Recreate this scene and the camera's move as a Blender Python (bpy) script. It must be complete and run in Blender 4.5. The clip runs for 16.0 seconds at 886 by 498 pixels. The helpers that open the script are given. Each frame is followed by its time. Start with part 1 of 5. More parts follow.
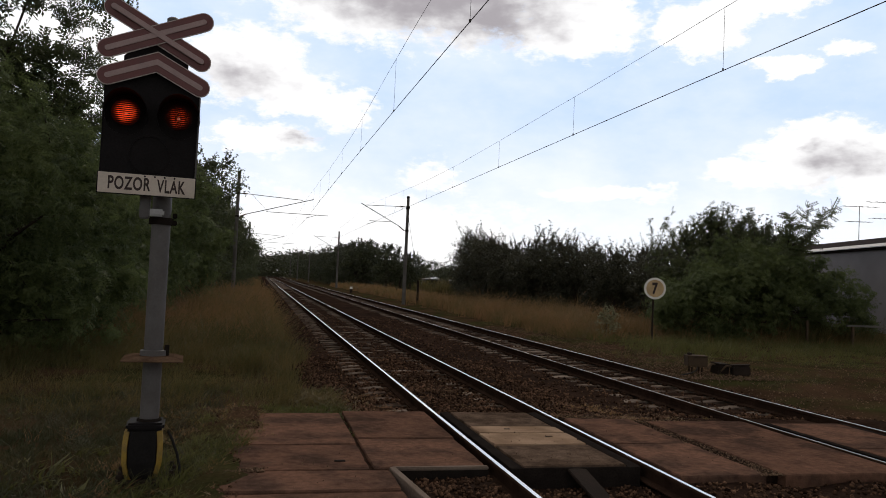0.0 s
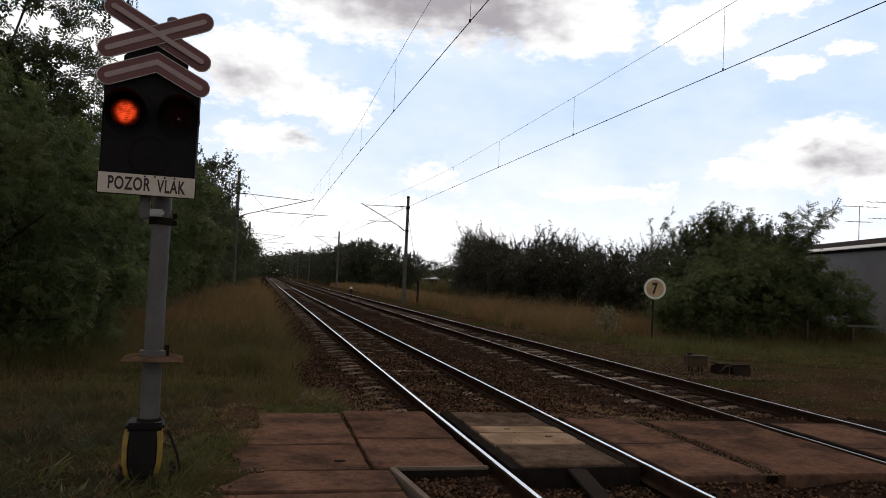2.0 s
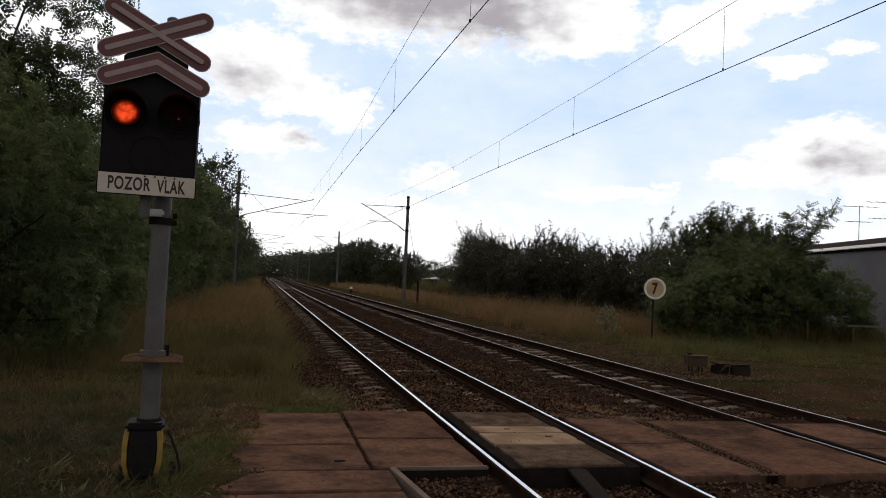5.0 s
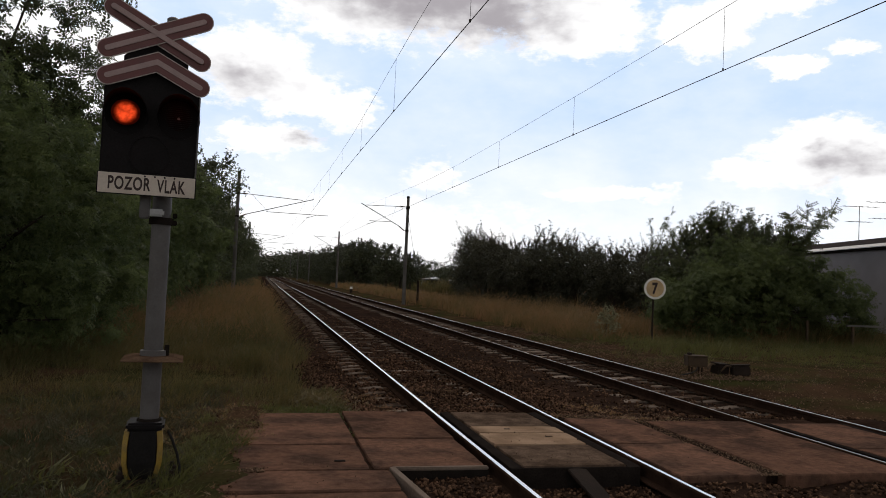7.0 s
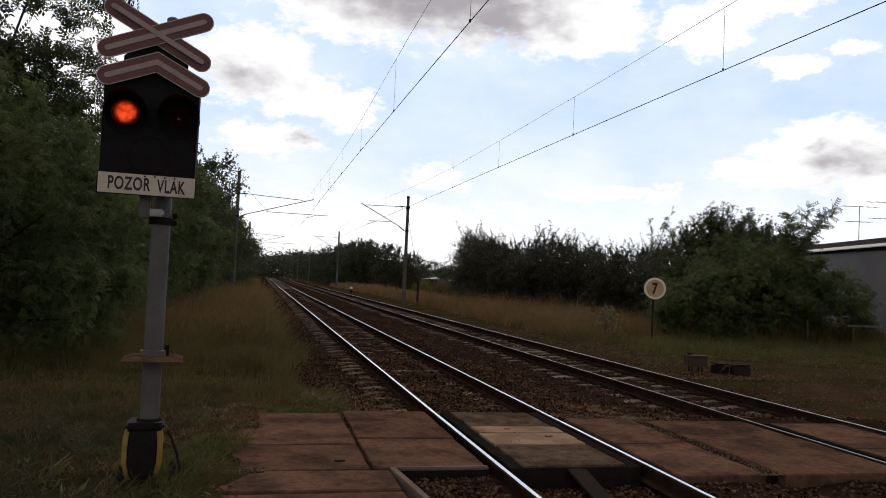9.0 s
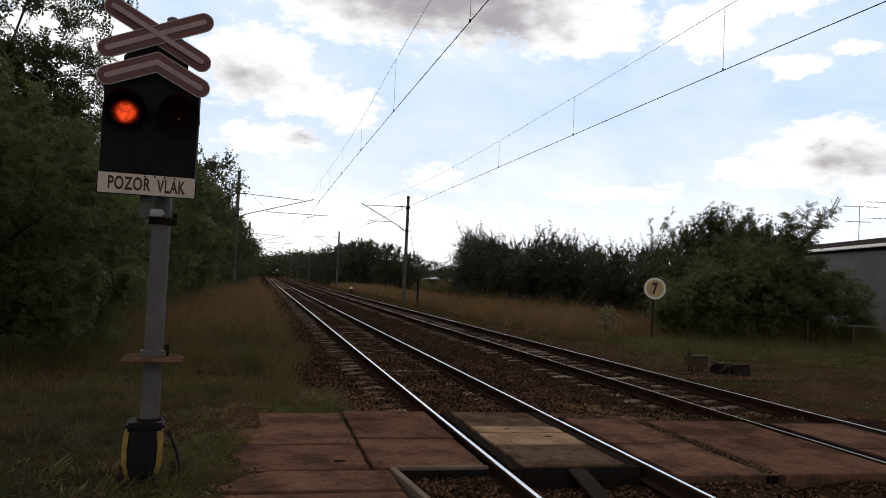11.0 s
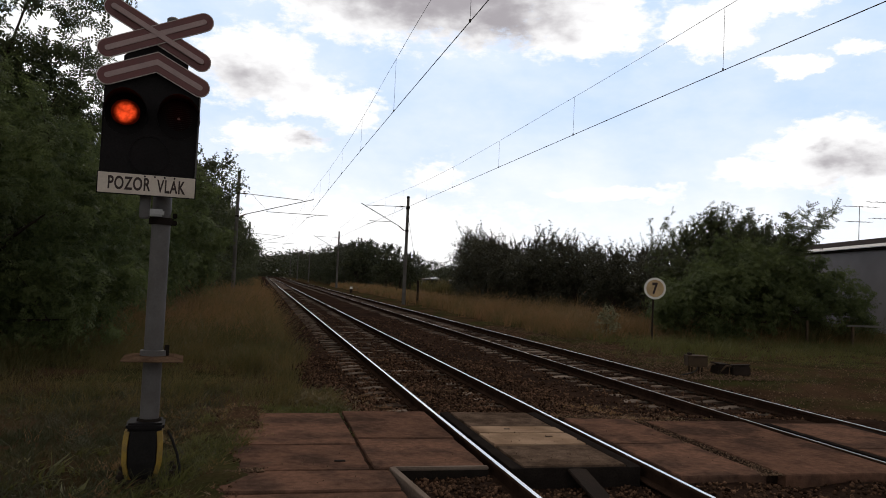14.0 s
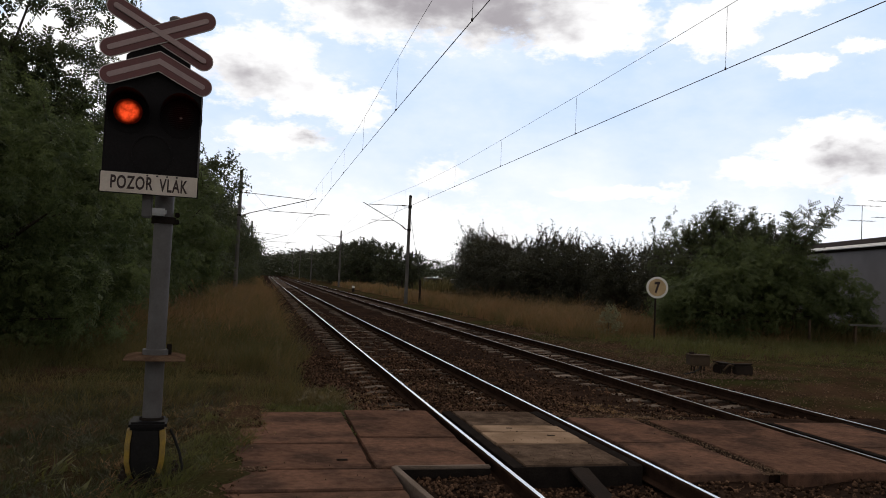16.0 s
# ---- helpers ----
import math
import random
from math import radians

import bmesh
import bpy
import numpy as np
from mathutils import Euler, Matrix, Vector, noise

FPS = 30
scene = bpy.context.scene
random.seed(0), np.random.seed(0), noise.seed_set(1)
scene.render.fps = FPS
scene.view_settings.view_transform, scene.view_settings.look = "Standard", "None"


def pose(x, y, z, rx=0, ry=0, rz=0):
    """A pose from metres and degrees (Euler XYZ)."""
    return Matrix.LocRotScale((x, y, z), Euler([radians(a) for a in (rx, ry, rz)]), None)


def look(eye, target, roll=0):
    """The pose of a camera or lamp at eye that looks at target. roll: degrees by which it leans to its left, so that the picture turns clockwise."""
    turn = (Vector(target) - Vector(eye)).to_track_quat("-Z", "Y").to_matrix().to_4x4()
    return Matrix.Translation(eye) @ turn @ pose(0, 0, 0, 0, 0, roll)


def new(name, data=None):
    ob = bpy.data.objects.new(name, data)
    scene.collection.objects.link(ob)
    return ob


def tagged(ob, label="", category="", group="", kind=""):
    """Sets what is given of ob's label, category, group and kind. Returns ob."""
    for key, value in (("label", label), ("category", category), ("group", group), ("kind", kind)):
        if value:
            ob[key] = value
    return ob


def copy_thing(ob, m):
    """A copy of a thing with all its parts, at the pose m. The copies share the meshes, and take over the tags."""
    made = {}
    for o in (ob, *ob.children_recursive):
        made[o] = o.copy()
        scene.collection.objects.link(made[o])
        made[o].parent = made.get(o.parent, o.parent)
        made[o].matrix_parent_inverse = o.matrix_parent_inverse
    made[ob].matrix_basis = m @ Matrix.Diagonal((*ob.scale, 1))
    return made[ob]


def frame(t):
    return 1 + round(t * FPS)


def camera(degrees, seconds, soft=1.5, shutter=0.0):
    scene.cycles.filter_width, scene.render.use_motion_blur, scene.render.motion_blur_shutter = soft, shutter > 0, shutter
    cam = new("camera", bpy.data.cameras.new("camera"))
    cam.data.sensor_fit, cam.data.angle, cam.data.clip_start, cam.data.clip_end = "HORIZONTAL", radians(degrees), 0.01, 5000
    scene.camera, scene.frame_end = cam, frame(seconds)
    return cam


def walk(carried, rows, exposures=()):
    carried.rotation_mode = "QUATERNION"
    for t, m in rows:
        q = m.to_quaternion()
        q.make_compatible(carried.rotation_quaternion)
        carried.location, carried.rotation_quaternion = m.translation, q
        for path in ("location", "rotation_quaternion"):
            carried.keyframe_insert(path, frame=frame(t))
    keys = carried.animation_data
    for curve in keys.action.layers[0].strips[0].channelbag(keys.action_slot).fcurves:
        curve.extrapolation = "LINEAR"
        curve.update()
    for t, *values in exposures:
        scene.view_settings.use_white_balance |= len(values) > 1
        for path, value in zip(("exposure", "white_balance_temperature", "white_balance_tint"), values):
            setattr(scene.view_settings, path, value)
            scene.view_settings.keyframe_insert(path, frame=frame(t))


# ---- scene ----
# Camera: on a stand beside a level crossing, nudged slightly near the end.
cam = camera(60.38, 16.0, soft=0.9)
EYE = Vector((-3.028, 0.0, 1.709))


def aim(dx=0.0, dy=0.0):
    """The camera's pose with a small turn: dx degrees to the left, dy degrees down."""
    yaw, tilt = radians(13.39 - dx), radians(2.341 - dy)
    way = Vector((math.sin(yaw) * math.cos(tilt), math.cos(yaw) * math.cos(tilt), math.sin(tilt)))
    return look(EYE, EYE + way * 10, 2.634)


walk(cam, [(0, aim()), (14.3, aim()), (14.5, aim(0.015, 0.055)), (14.75, aim(0.04, 0.185)), (15.0, aim(0.05, 0.195)),
           (15.5, aim(0.10, 0.11)), (16.0, aim(0.155, 0.075))])

# ---- light ----
SUN_EL, SUN_AZ = 42.0, 8.0
world = bpy.data.worlds.new("world")
scene.world = world
world.use_nodes = True
wn = world.node_tree
sky = wn.nodes.new("ShaderNodeTexSky")
sky.sky_type, sky.sun_disc = "NISHITA", False
sky.sun_elevation, sky.sun_rotation = radians(SUN_EL), radians(SUN_AZ)
sky.air_density, sky.dust_density, sky.ozone_density = 1.0, 0.6, 1.2
scaled = wn.nodes.new("ShaderNodeVectorMath")
scaled.operation = "SCALE"
scaled.inputs["Scale"].default_value = 0.06
wn.links.new(sky.outputs[0], scaled.inputs[0])
# scattered grey-white cloud over the whole sky
cover = wn.nodes.new("ShaderNodeTexNoise")
cover.inputs["Scale"].default_value, cover.inputs["Detail"].default_value = 2.4, 7
wn.links.new(wn.nodes.new("ShaderNodeTexCoord").outputs["Generated"], cover.inputs["Vector"])
cover_range = wn.nodes.new("ShaderNodeMapRange")
cover_range.inputs["From Min"].default_value, cover_range.inputs["From Max"].default_value = 0.36, 0.60
cover_range.inputs["To Max"].default_value = 0.85
wn.links.new(cover.outputs["Fac"], cover_range.inputs["Value"])
sky_mix = wn.nodes.new("ShaderNodeMix")
sky_mix.data_type = "RGBA"
sky_mix.inputs[7].default_value = (0.66, 0.59, 0.515, 1)
wn.links.new(cover_range.outputs[0], sky_mix.inputs[0])
wn.links.new(scaled.outputs[0], sky_mix.inputs[6])
wn.links.new(sky_mix.outputs[2], wn.nodes["Background"].inputs["Color"])
sun = new("sun", bpy.data.lights.new("sun", "SUN"))
sun.data.energy, sun.data.angle, sun.data.color = 0.6, radians(14), (1.0, 0.90, 0.76)
az, el = radians(SUN_AZ), radians(SUN_EL)
sun.matrix_world = look((math.sin(az) * math.cos(el) * 60, math.cos(az) * math.cos(el) * 60, math.sin(el) * 60), (0, 0, 0))
scene.view_settings.exposure = 0.0


# ---- mesh helpers ----
class Solid:
    """Collects boxes, tubes and prisms into one mesh."""

    def __init__(self):
        self.v, self.f = [], []

    def add(self, verts, faces):
        n = len(self.v)
        self.v += [tuple(p) for p in verts]
        self.f += [tuple(n + i for i in f) for f in faces]
        return self

    def box(self, x0, x1, y0, y1, z0, z1, m=None):
        v = [Vector(p) for p in ((x0, y0, z0), (x1, y0, z0), (x1, y1, z0), (x0, y1, z0), (x0, y0, z1), (x1, y0, z1), (x1, y1, z1), (x0, y1, z1))]
        if m:
            v = [m @ p for p in v]
        return self.add(v, [(3, 2, 1, 0), (4, 5, 6, 7), (0, 1, 5, 4), (1, 2, 6, 5), (2, 3, 7, 6), (3, 0, 4, 7)])

    def tube(self, a, b, r0, r1=None, n=10, caps=True):
        a, b = Vector(a), Vector(b)
        r1 = r0 if r1 is None else r1
        q = (b - a).to_track_quat("Z", "Y").to_matrix()
        v = []
        for c, r in ((a, r0), (b, r1)):
            v += [c + q @ Vector((r * math.cos(2 * math.pi * i / n), r * math.sin(2 * math.pi * i / n), 0)) for i in range(n)]
        f = [(i, (i + 1) % n, n + (i + 1) % n, n + i) for i in range(n)]
        if caps:
            f += [tuple(range(n - 1, -1, -1)), tuple(range(n, 2 * n))]
        return self.add(v, f)

    def path(self, pts, r, n=6):
        for a, b in zip(pts, pts[1:]):
            self.tube(a, b, r, r, n)
        return self

    def prism(self, poly, y0, y1, m=None):
        """A polygon in x and z, counted anticlockwise from the front (-y), pushed from y0 to y1."""
        k = len(poly)
        v = [Vector((x, y0, z)) for x, z in poly] + [Vector((x, y1, z)) for x, z in poly]
        if m:
            v = [m @ p for p in v]
        return self.add(v, [tuple(range(k)), tuple(range(2 * k - 1, k - 1, -1))] + [((i + 1) % k, i, k + i, k + (i + 1) % k) for i in range(k)])

    def lathe(self, prof, n=24, m=None, closed=False):
        """Turns a profile of (radius, height) round z."""
        v = [Vector((r * math.cos(2 * math.pi * i / n), r * math.sin(2 * math.pi * i / n), z)) for r, z in prof for i in range(n)]
        if m:
            v = [m @ p for p in v]
        f = [(j * n + i, j * n + (i + 1) % n, (j + 1) * n + (i + 1) % n, (j + 1) * n + i) for j in range(len(prof) - 1) for i in range(n)]
        return self.add(v, f)

    def mesh(self, name, bevel=0.0, smooth=False):
        me = bpy.data.meshes.new(name)
        me.from_pydata(self.v, [], self.f)
        bm = bmesh.new()
        bm.from_mesh(me)
        if bevel:
            sharp = [e for e in bm.edges if len(e.link_faces) == 2 and e.calc_face_angle(0) > 0.6]
            bmesh.ops.bevel(bm, geom=sharp, offset=bevel, segments=2, affect="EDGES", clamp_overlap=True)
        bmesh.ops.recalc_face_normals(bm, faces=bm.faces)
        if smooth:
            for f in bm.faces:
                f.smooth = True
            for e in bm.edges:
                e.smooth = len(e.link_faces) == 2 and e.calc_face_angle(0) < 0.7
        bm.to_mesh(me)
        bm.free()
        return me


def part(name, solid, material, parent=None, label="", bevel=0.0, smooth=False):
    me = solid.mesh(name, bevel, smooth) if isinstance(solid, Solid) else solid
    if not me.materials:
        me.materials.append(material)
    ob = new(name, me)
    ob.parent = parent
    return tagged(ob, label)


def thing(name, label, category, m=None, group="", kind=""):
    ob = new(name)
    ob.empty_display_size = 0.2
    if m:
        ob.matrix_basis = m
    return tagged(ob, label, category, group, kind)


def quads(name, verts, material, smooth=False):
    """A mesh from an array of quads, four corners each."""
    verts = np.asarray(verts, dtype=np.float32).reshape(-1, 3)
    n = len(verts) // 4
    me = bpy.data.meshes.new(name)
    me.vertices.add(4 * n)
    me.vertices.foreach_set("co", verts.ravel())
    me.loops.add(4 * n)
    me.loops.foreach_set("vertex_index", np.arange(4 * n, dtype=np.int32))
    me.polygons.add(n)
    me.polygons.foreach_set("loop_start", np.arange(0, 4 * n, 4, dtype=np.int32))
    me.update(calc_edges=True)
    me.materials.append(material)
    return me


# ---- materials ----
def mat(name, base, rough=0.7, metal=0.0, vary=0.3, scale=4.0, fine=60.0, bump=0.3, tint=None, stain=0.0, stain_scale=0.8, random_by="", spread=0.25, spec=0.5, rough_vary=0.1):
    """Base colour with grain at two scales, stains towards tint, relief, and a shift from piece to piece."""
    m = bpy.data.materials.new(name)
    m.use_nodes = True
    t = m.node_tree
    N, L = t.nodes, t.links
    b = N["Principled BSDF"]
    b.inputs["Metallic"].default_value = metal
    b.inputs["Specular IOR Level"].default_value = spec
    co = N.new("ShaderNodeTexCoord").outputs["Object"]
    if random_by == "object":
        off = N.new("ShaderNodeVectorMath")
        off.operation = "MULTIPLY_ADD"
        info = N.new("ShaderNodeObjectInfo")
        L.new(info.outputs["Random"], off.inputs[0])
        off.inputs[1].default_value = (37, 53, 71)
        L.new(co, off.inputs[2])
        co = off.outputs[0]

    def nz(s, detail=6.0):
        n = N.new("ShaderNodeTexNoise")
        n.inputs["Scale"].default_value, n.inputs["Detail"].default_value = s, detail
        L.new(co, n.inputs["Vector"])
        return n.outputs["Fac"]

    def ranged(src, lo, hi, a=0.25, z=0.75):
        r = N.new("ShaderNodeMapRange")
        r.inputs["From Min"].default_value, r.inputs["From Max"].default_value = a, z
        r.inputs["To Min"].default_value, r.inputs["To Max"].default_value = lo, hi
        L.new(src, r.inputs["Value"])
        return r.outputs["Result"]

    def mult(a, c):
        n = N.new("ShaderNodeMath")
        n.operation = "MULTIPLY"
        L.new(a, n.inputs[0]), L.new(c, n.inputs[1])
        return n.outputs[0]

    big, small = nz(scale), nz(fine, 4.0)
    val = mult(ranged(big, 1 - vary, 1 + vary), ranged(small, 1 - vary * 0.8, 1 + vary * 0.8))
    if random_by:
        src = N.new("ShaderNodeObjectInfo").outputs["Random"] if random_by == "object" else N.new("ShaderNodeNewGeometry").outputs["Random Per Island"]
        val = mult(val, ranged(src, 1 - spread, 1 + spread, 0, 1))
    mix = N.new("ShaderNodeMix")
    mix.data_type = "RGBA"
    mix.inputs[6].default_value = (*base, 1)
    mix.inputs[7].default_value = (*(tint or base), 1)
    if tint:
        L.new(ranged(nz(stain_scale, 8.0), 0, max(stain, 0.01), 0.42, 0.62), mix.inputs[0])
    else:
        mix.inputs[0].default_value = 0
    sc = N.new("ShaderNodeVectorMath")
    sc.operation = "SCALE"
    L.new(mix.outputs[2], sc.inputs[0]), L.new(val, sc.inputs["Scale"])
    L.new(sc.outputs[0], b.inputs["Base Color"])
    L.new(ranged(big, max(0.02, rough - rough_vary), min(1, rough + rough_vary)), b.inputs["Roughness"])
    if bump:
        bp = N.new("ShaderNodeBump")
        bp.inputs["Strength"].default_value, bp.inputs["Distance"].default_value = bump, 0.01
        L.new(small, bp.inputs["Height"])
        L.new(bp.outputs[0], b.inputs["Normal"])
    return m


def leaf_mat(name, base, other, through_light=0.25, spread=0.4, rough=0.6):
    """Leaves or blades: colour shifts from leaf to leaf, some light passes through."""
    m = bpy.data.materials.new(name)
    m.use_nodes = True
    t = m.node_tree
    N, L = t.nodes, t.links
    b = N["Principled BSDF"]
    b.inputs["Roughness"].default_value = rough
    b.inputs["Specular IOR Level"].default_value = 0.3
    rnd = N.new("ShaderNodeNewGeometry").outputs["Random Per Island"]
    patch = N.new("ShaderNodeTexNoise")
    patch.inputs["Scale"].default_value = 0.7
    L.new(N.new("ShaderNodeTexCoord").outputs["Object"], patch.inputs["Vector"])
    add = N.new("ShaderNodeMath")
    add.operation = "MULTIPLY_ADD"
    L.new(rnd, add.inputs[0])
    add.inputs[1].default_value = 0.7
    pr = N.new("ShaderNodeMapRange")
    pr.inputs["From Min"].default_value, pr.inputs["From Max"].default_value = 0.35, 0.65
    pr.inputs["To Min"].default_value, pr.inputs["To Max"].default_value = -0.25, 0.55
    L.new(patch.outputs["Fac"], pr.inputs["Value"])
    L.new(pr.outputs[0], add.inputs[2])
    add.use_clamp = True
    mix = N.new("ShaderNodeMix")
    mix.data_type = "RGBA"
    mix.inputs[6].default_value, mix.inputs[7].default_value = (*base, 1), (*other, 1)
    L.new(add.outputs[0], mix.inputs[0])
    L.new(mix.outputs[2], b.inputs["Base Color"])
    tr = N.new("ShaderNodeBsdfTranslucent")
    L.new(mix.outputs[2], tr.inputs["Color"])
    ms = N.new("ShaderNodeMixShader")
    ms.inputs[0].default_value = through_light
    L.new(b.outputs[0], ms.inputs[1]), L.new(tr.outputs[0], ms.inputs[2])
    L.new(ms.outputs[0], N["Material Output"].inputs["Surface"])
    return m


def glow_mat(name, colour, strength, blotch=0.35):
    m = bpy.data.materials.new(name)
    m.use_nodes = True
    t = m.node_tree
    N, L = t.nodes, t.links
    N.remove(N["Principled BSDF"])
    e = N.new("ShaderNodeEmission")
    e.inputs["Color"].default_value = (*colour, 1)
    nz = N.new("ShaderNodeTexNoise")
    nz.inputs["Scale"].default_value = 22
    L.new(N.new("ShaderNodeTexCoord").outputs["Object"], nz.inputs["Vector"])
    r = N.new("ShaderNodeMapRange")
    r.inputs["From Min"].default_value, r.inputs["From Max"].default_value = 0.3, 0.7
    r.inputs["To Min"].default_value, r.inputs["To Max"].default_value = strength * (1 - blotch), strength * (1 + blotch)
    L.new(nz.outputs["Fac"], r.inputs["Value"])
    mp = N.new("ShaderNodeMapping")
    mp.inputs["Scale"].default_value = (9.0, 0.0, 9.0)
    tc = N.new("ShaderNodeTexCoord")
    L.new(tc.outputs["Object"], mp.inputs["Vector"])
    g = N.new("ShaderNodeTexGradient")
    g.gradient_type = "SPHERICAL"
    L.new(mp.outputs[0], g.inputs[0])
    fall = N.new("ShaderNodeMapRange")
    fall.interpolation_type = "SMOOTHSTEP"
    fall.inputs["From Min"].default_value, fall.inputs["From Max"].default_value = 0.14, 0.62
    fall.inputs["To Min"].default_value = 0.03
    L.new(g.outputs["Fac"], fall.inputs["Value"])
    mul = N.new("ShaderNodeMath")
    mul.operation = "MULTIPLY"
    L.new(r.outputs[0], mul.inputs[0]), L.new(fall.outputs[0], mul.inputs[1])
    L.new(mul.outputs[0], e.inputs["Strength"])
    L.new(e.outputs[0], N["Material Output"].inputs["Surface"])
    return m


SOIL = mat("soil", (0.058, 0.035, 0.021), 0.95, vary=0.45, scale=1.2, fine=25, bump=0.8, tint=(0.036, 0.038, 0.014), stain=0.9, stain_scale=0.5, spec=0.0)
BALLAST = mat("ballast_ground", (0.036, 0.022, 0.016), 0.95, vary=0.5, scale=3, fine=32, bump=1.0, tint=(0.02, 0.014, 0.011), stain=0.7, stain_scale=0.6, spec=0.0)
STONE = mat("ballast_stone", (0.11, 0.064, 0.041), 0.9, vary=0.3, scale=20, fine=90, bump=0.3, tint=(0.05, 0.03, 0.02), stain=0.9, stain_scale=1.5, random_by="island", spread=0.85, spec=0.0)
STONE_PIECE = mat("ballast_piece", (0.078, 0.046, 0.031), 0.9, vary=0.35, scale=1.2, fine=6, bump=0.3, tint=(0.05, 0.03, 0.02), stain=0.7, stain_scale=0.6, random_by="object", spread=0.6, spec=0.0)
DIRT_STONE = mat("dirt_clod", (0.15, 0.10, 0.068), 0.95, vary=0.3, scale=20, fine=90, bump=0.3, random_by="island", spread=0.5, spec=0.0)
SLAB = mat("slab_concrete", (0.162, 0.089, 0.062), 0.88, vary=0.3, scale=14, fine=110, bump=0.6, tint=(0.075, 0.047, 0.036), stain=0.9, stain_scale=2.1, random_by="object", spread=0.12, spec=0.0)
SLAB_LIGHT = mat("slab_beige", (0.36, 0.25, 0.17), 0.88, vary=0.2, scale=3, fine=60, bump=0.35, tint=(0.22, 0.145, 0.095), stain=0.8, stain_scale=2.5, random_by="object", spread=0.06, spec=0.0)
SLAB_GREY = mat("slab_grey", (0.13, 0.09, 0.066), 0.9, vary=0.42, scale=7, fine=60, bump=0.6, tint=(0.07, 0.048, 0.034), stain=0.8, stain_scale=3, random_by="object", spread=0.08, spec=0.0)
KERB = mat("kerb_concrete", (0.22, 0.175, 0.145), 0.85, vary=0.25, scale=4, fine=50, bump=0.3, tint=(0.12, 0.09, 0.07), stain=0.7, stain_scale=2, spec=0.0)
SLEEPER = mat("sleeper_concrete", (0.20, 0.16, 0.13), 0.9, vary=0.25, scale=3, fine=40, bump=0.4, tint=(0.045, 0.03, 0.022), stain=0.95, stain_scale=1.8, random_by="object", spread=0.35, spec=0.0)
RUST = mat("rail_rust", (0.04, 0.024, 0.017), 0.9, metal=0.0, vary=0.35, scale=5, fine=80, bump=0.3, spec=0.0)
POLISHED = mat("rail_polished", (0.80, 0.79, 0.78), 0.22, metal=1.0, vary=0.04, scale=3, fine=60, bump=0.0, rough_vary=0.06)
POLISHED_DULL = mat("rail_dull", (0.55, 0.52, 0.5), 0.34, metal=1.0, vary=0.1, scale=3, fine=60, bump=0.0, rough_vary=0.08)
# dark steel parts; also the painted shade on the panel front and kerb face
STEEL_AND_SHADE = mat("dark_steel_and_shade", (0.022, 0.018, 0.016), 0.8, metal=0.0, vary=0.3, scale=5, fine=70, bump=0.3, spec=0.0)
MAST = mat("mast_concrete", (0.15, 0.14, 0.13), 0.85, vary=0.2, scale=2, fine=30, bump=0.3, tint=(0.08, 0.075, 0.07), stain=0.7, spec=0.1)
WIRE = mat("wire_copper", (0.05, 0.045, 0.045), 0.6, metal=0.3, vary=0.1, bump=0.0)
TUBE = mat("cantilever_tube", (0.16, 0.15, 0.15), 0.55, metal=0.5, vary=0.2, bump=0.1)
INSULATOR = mat("insulator_glaze", (0.09, 0.05, 0.035), 0.25, vary=0.15, bump=0.0)
GALV = mat("pole_grey_paint", (0.12, 0.115, 0.117), 0.55, metal=0.0, vary=0.12, scale=6, fine=60, bump=0.12, tint=(0.085, 0.078, 0.077), stain=0.6, stain_scale=5, spec=0.3)
BRIGHT_METAL = mat("clamp_metal", (0.36, 0.36, 0.37), 0.4, metal=0.7, vary=0.12, bump=0.1)
BLACK = mat("signal_black", (0.012, 0.0105, 0.0115), 0.7, vary=0.3, scale=5, fine=70, bump=0.1, spec=0.12)
RUBBER = mat("rubber_black", (0.016, 0.015, 0.015), 0.7, vary=0.3, bump=0.2, spec=0.1)
YELLOW = mat("warning_yellow", (0.34, 0.22, 0.03), 0.6, vary=0.2, scale=8, fine=60, bump=0.15, tint=(0.2, 0.14, 0.05), stain=0.6, stain_scale=9)
RUST_PLATE = mat("rusty_plate", (0.112, 0.072, 0.048), 0.9, spec=0.0, vary=0.3, scale=9, fine=70, bump=0.4, tint=(0.06, 0.036, 0.024), stain=0.8, stain_scale=6)
BOARD_RED = mat("board_red", (0.145, 0.05, 0.05), 0.5, vary=0.15, scale=8, fine=80, bump=0.05)
BOARD_PALE = mat("board_pale", (0.36, 0.26, 0.255), 0.5, vary=0.12, scale=8, fine=80, bump=0.05)
BOARD_EDGE = mat("board_edge", (0.55, 0.5, 0.48), 0.5, vary=0.1, bump=0.05)
BOARD_WHITE = mat("board_white", (0.66, 0.58, 0.51), 0.5, vary=0.08, scale=6, fine=70, bump=0.05, tint=(0.5, 0.44, 0.38), stain=0.4, stain_scale=5)
LETTER = mat("letter_dark", (0.03, 0.013, 0.011), 0.5, vary=0.1, bump=0.0)
LENS = mat("lamp_lens", (0.012, 0.003, 0.003), 0.6, vary=0.1, bump=0.0, spec=0.1)
BULB = mat("lamp_bulb", (0.4, 0.4, 0.38), 0.2, vary=0.05, bump=0.0)
LAMP_RED = glow_mat("lamp_red_light", (1.0, 0.078, 0.018), 0.78, 0.55)
SIGN_CREAM = mat("sign_cream", (0.60, 0.43, 0.23), 0.6, vary=0.12, scale=5, fine=50, bump=0.05, tint=(0.4, 0.27, 0.15), stain=0.5, stain_scale=4)
SIGN_WHITE = mat("sign_white", (0.85, 0.83, 0.78), 0.6, vary=0.08, bump=0.05)
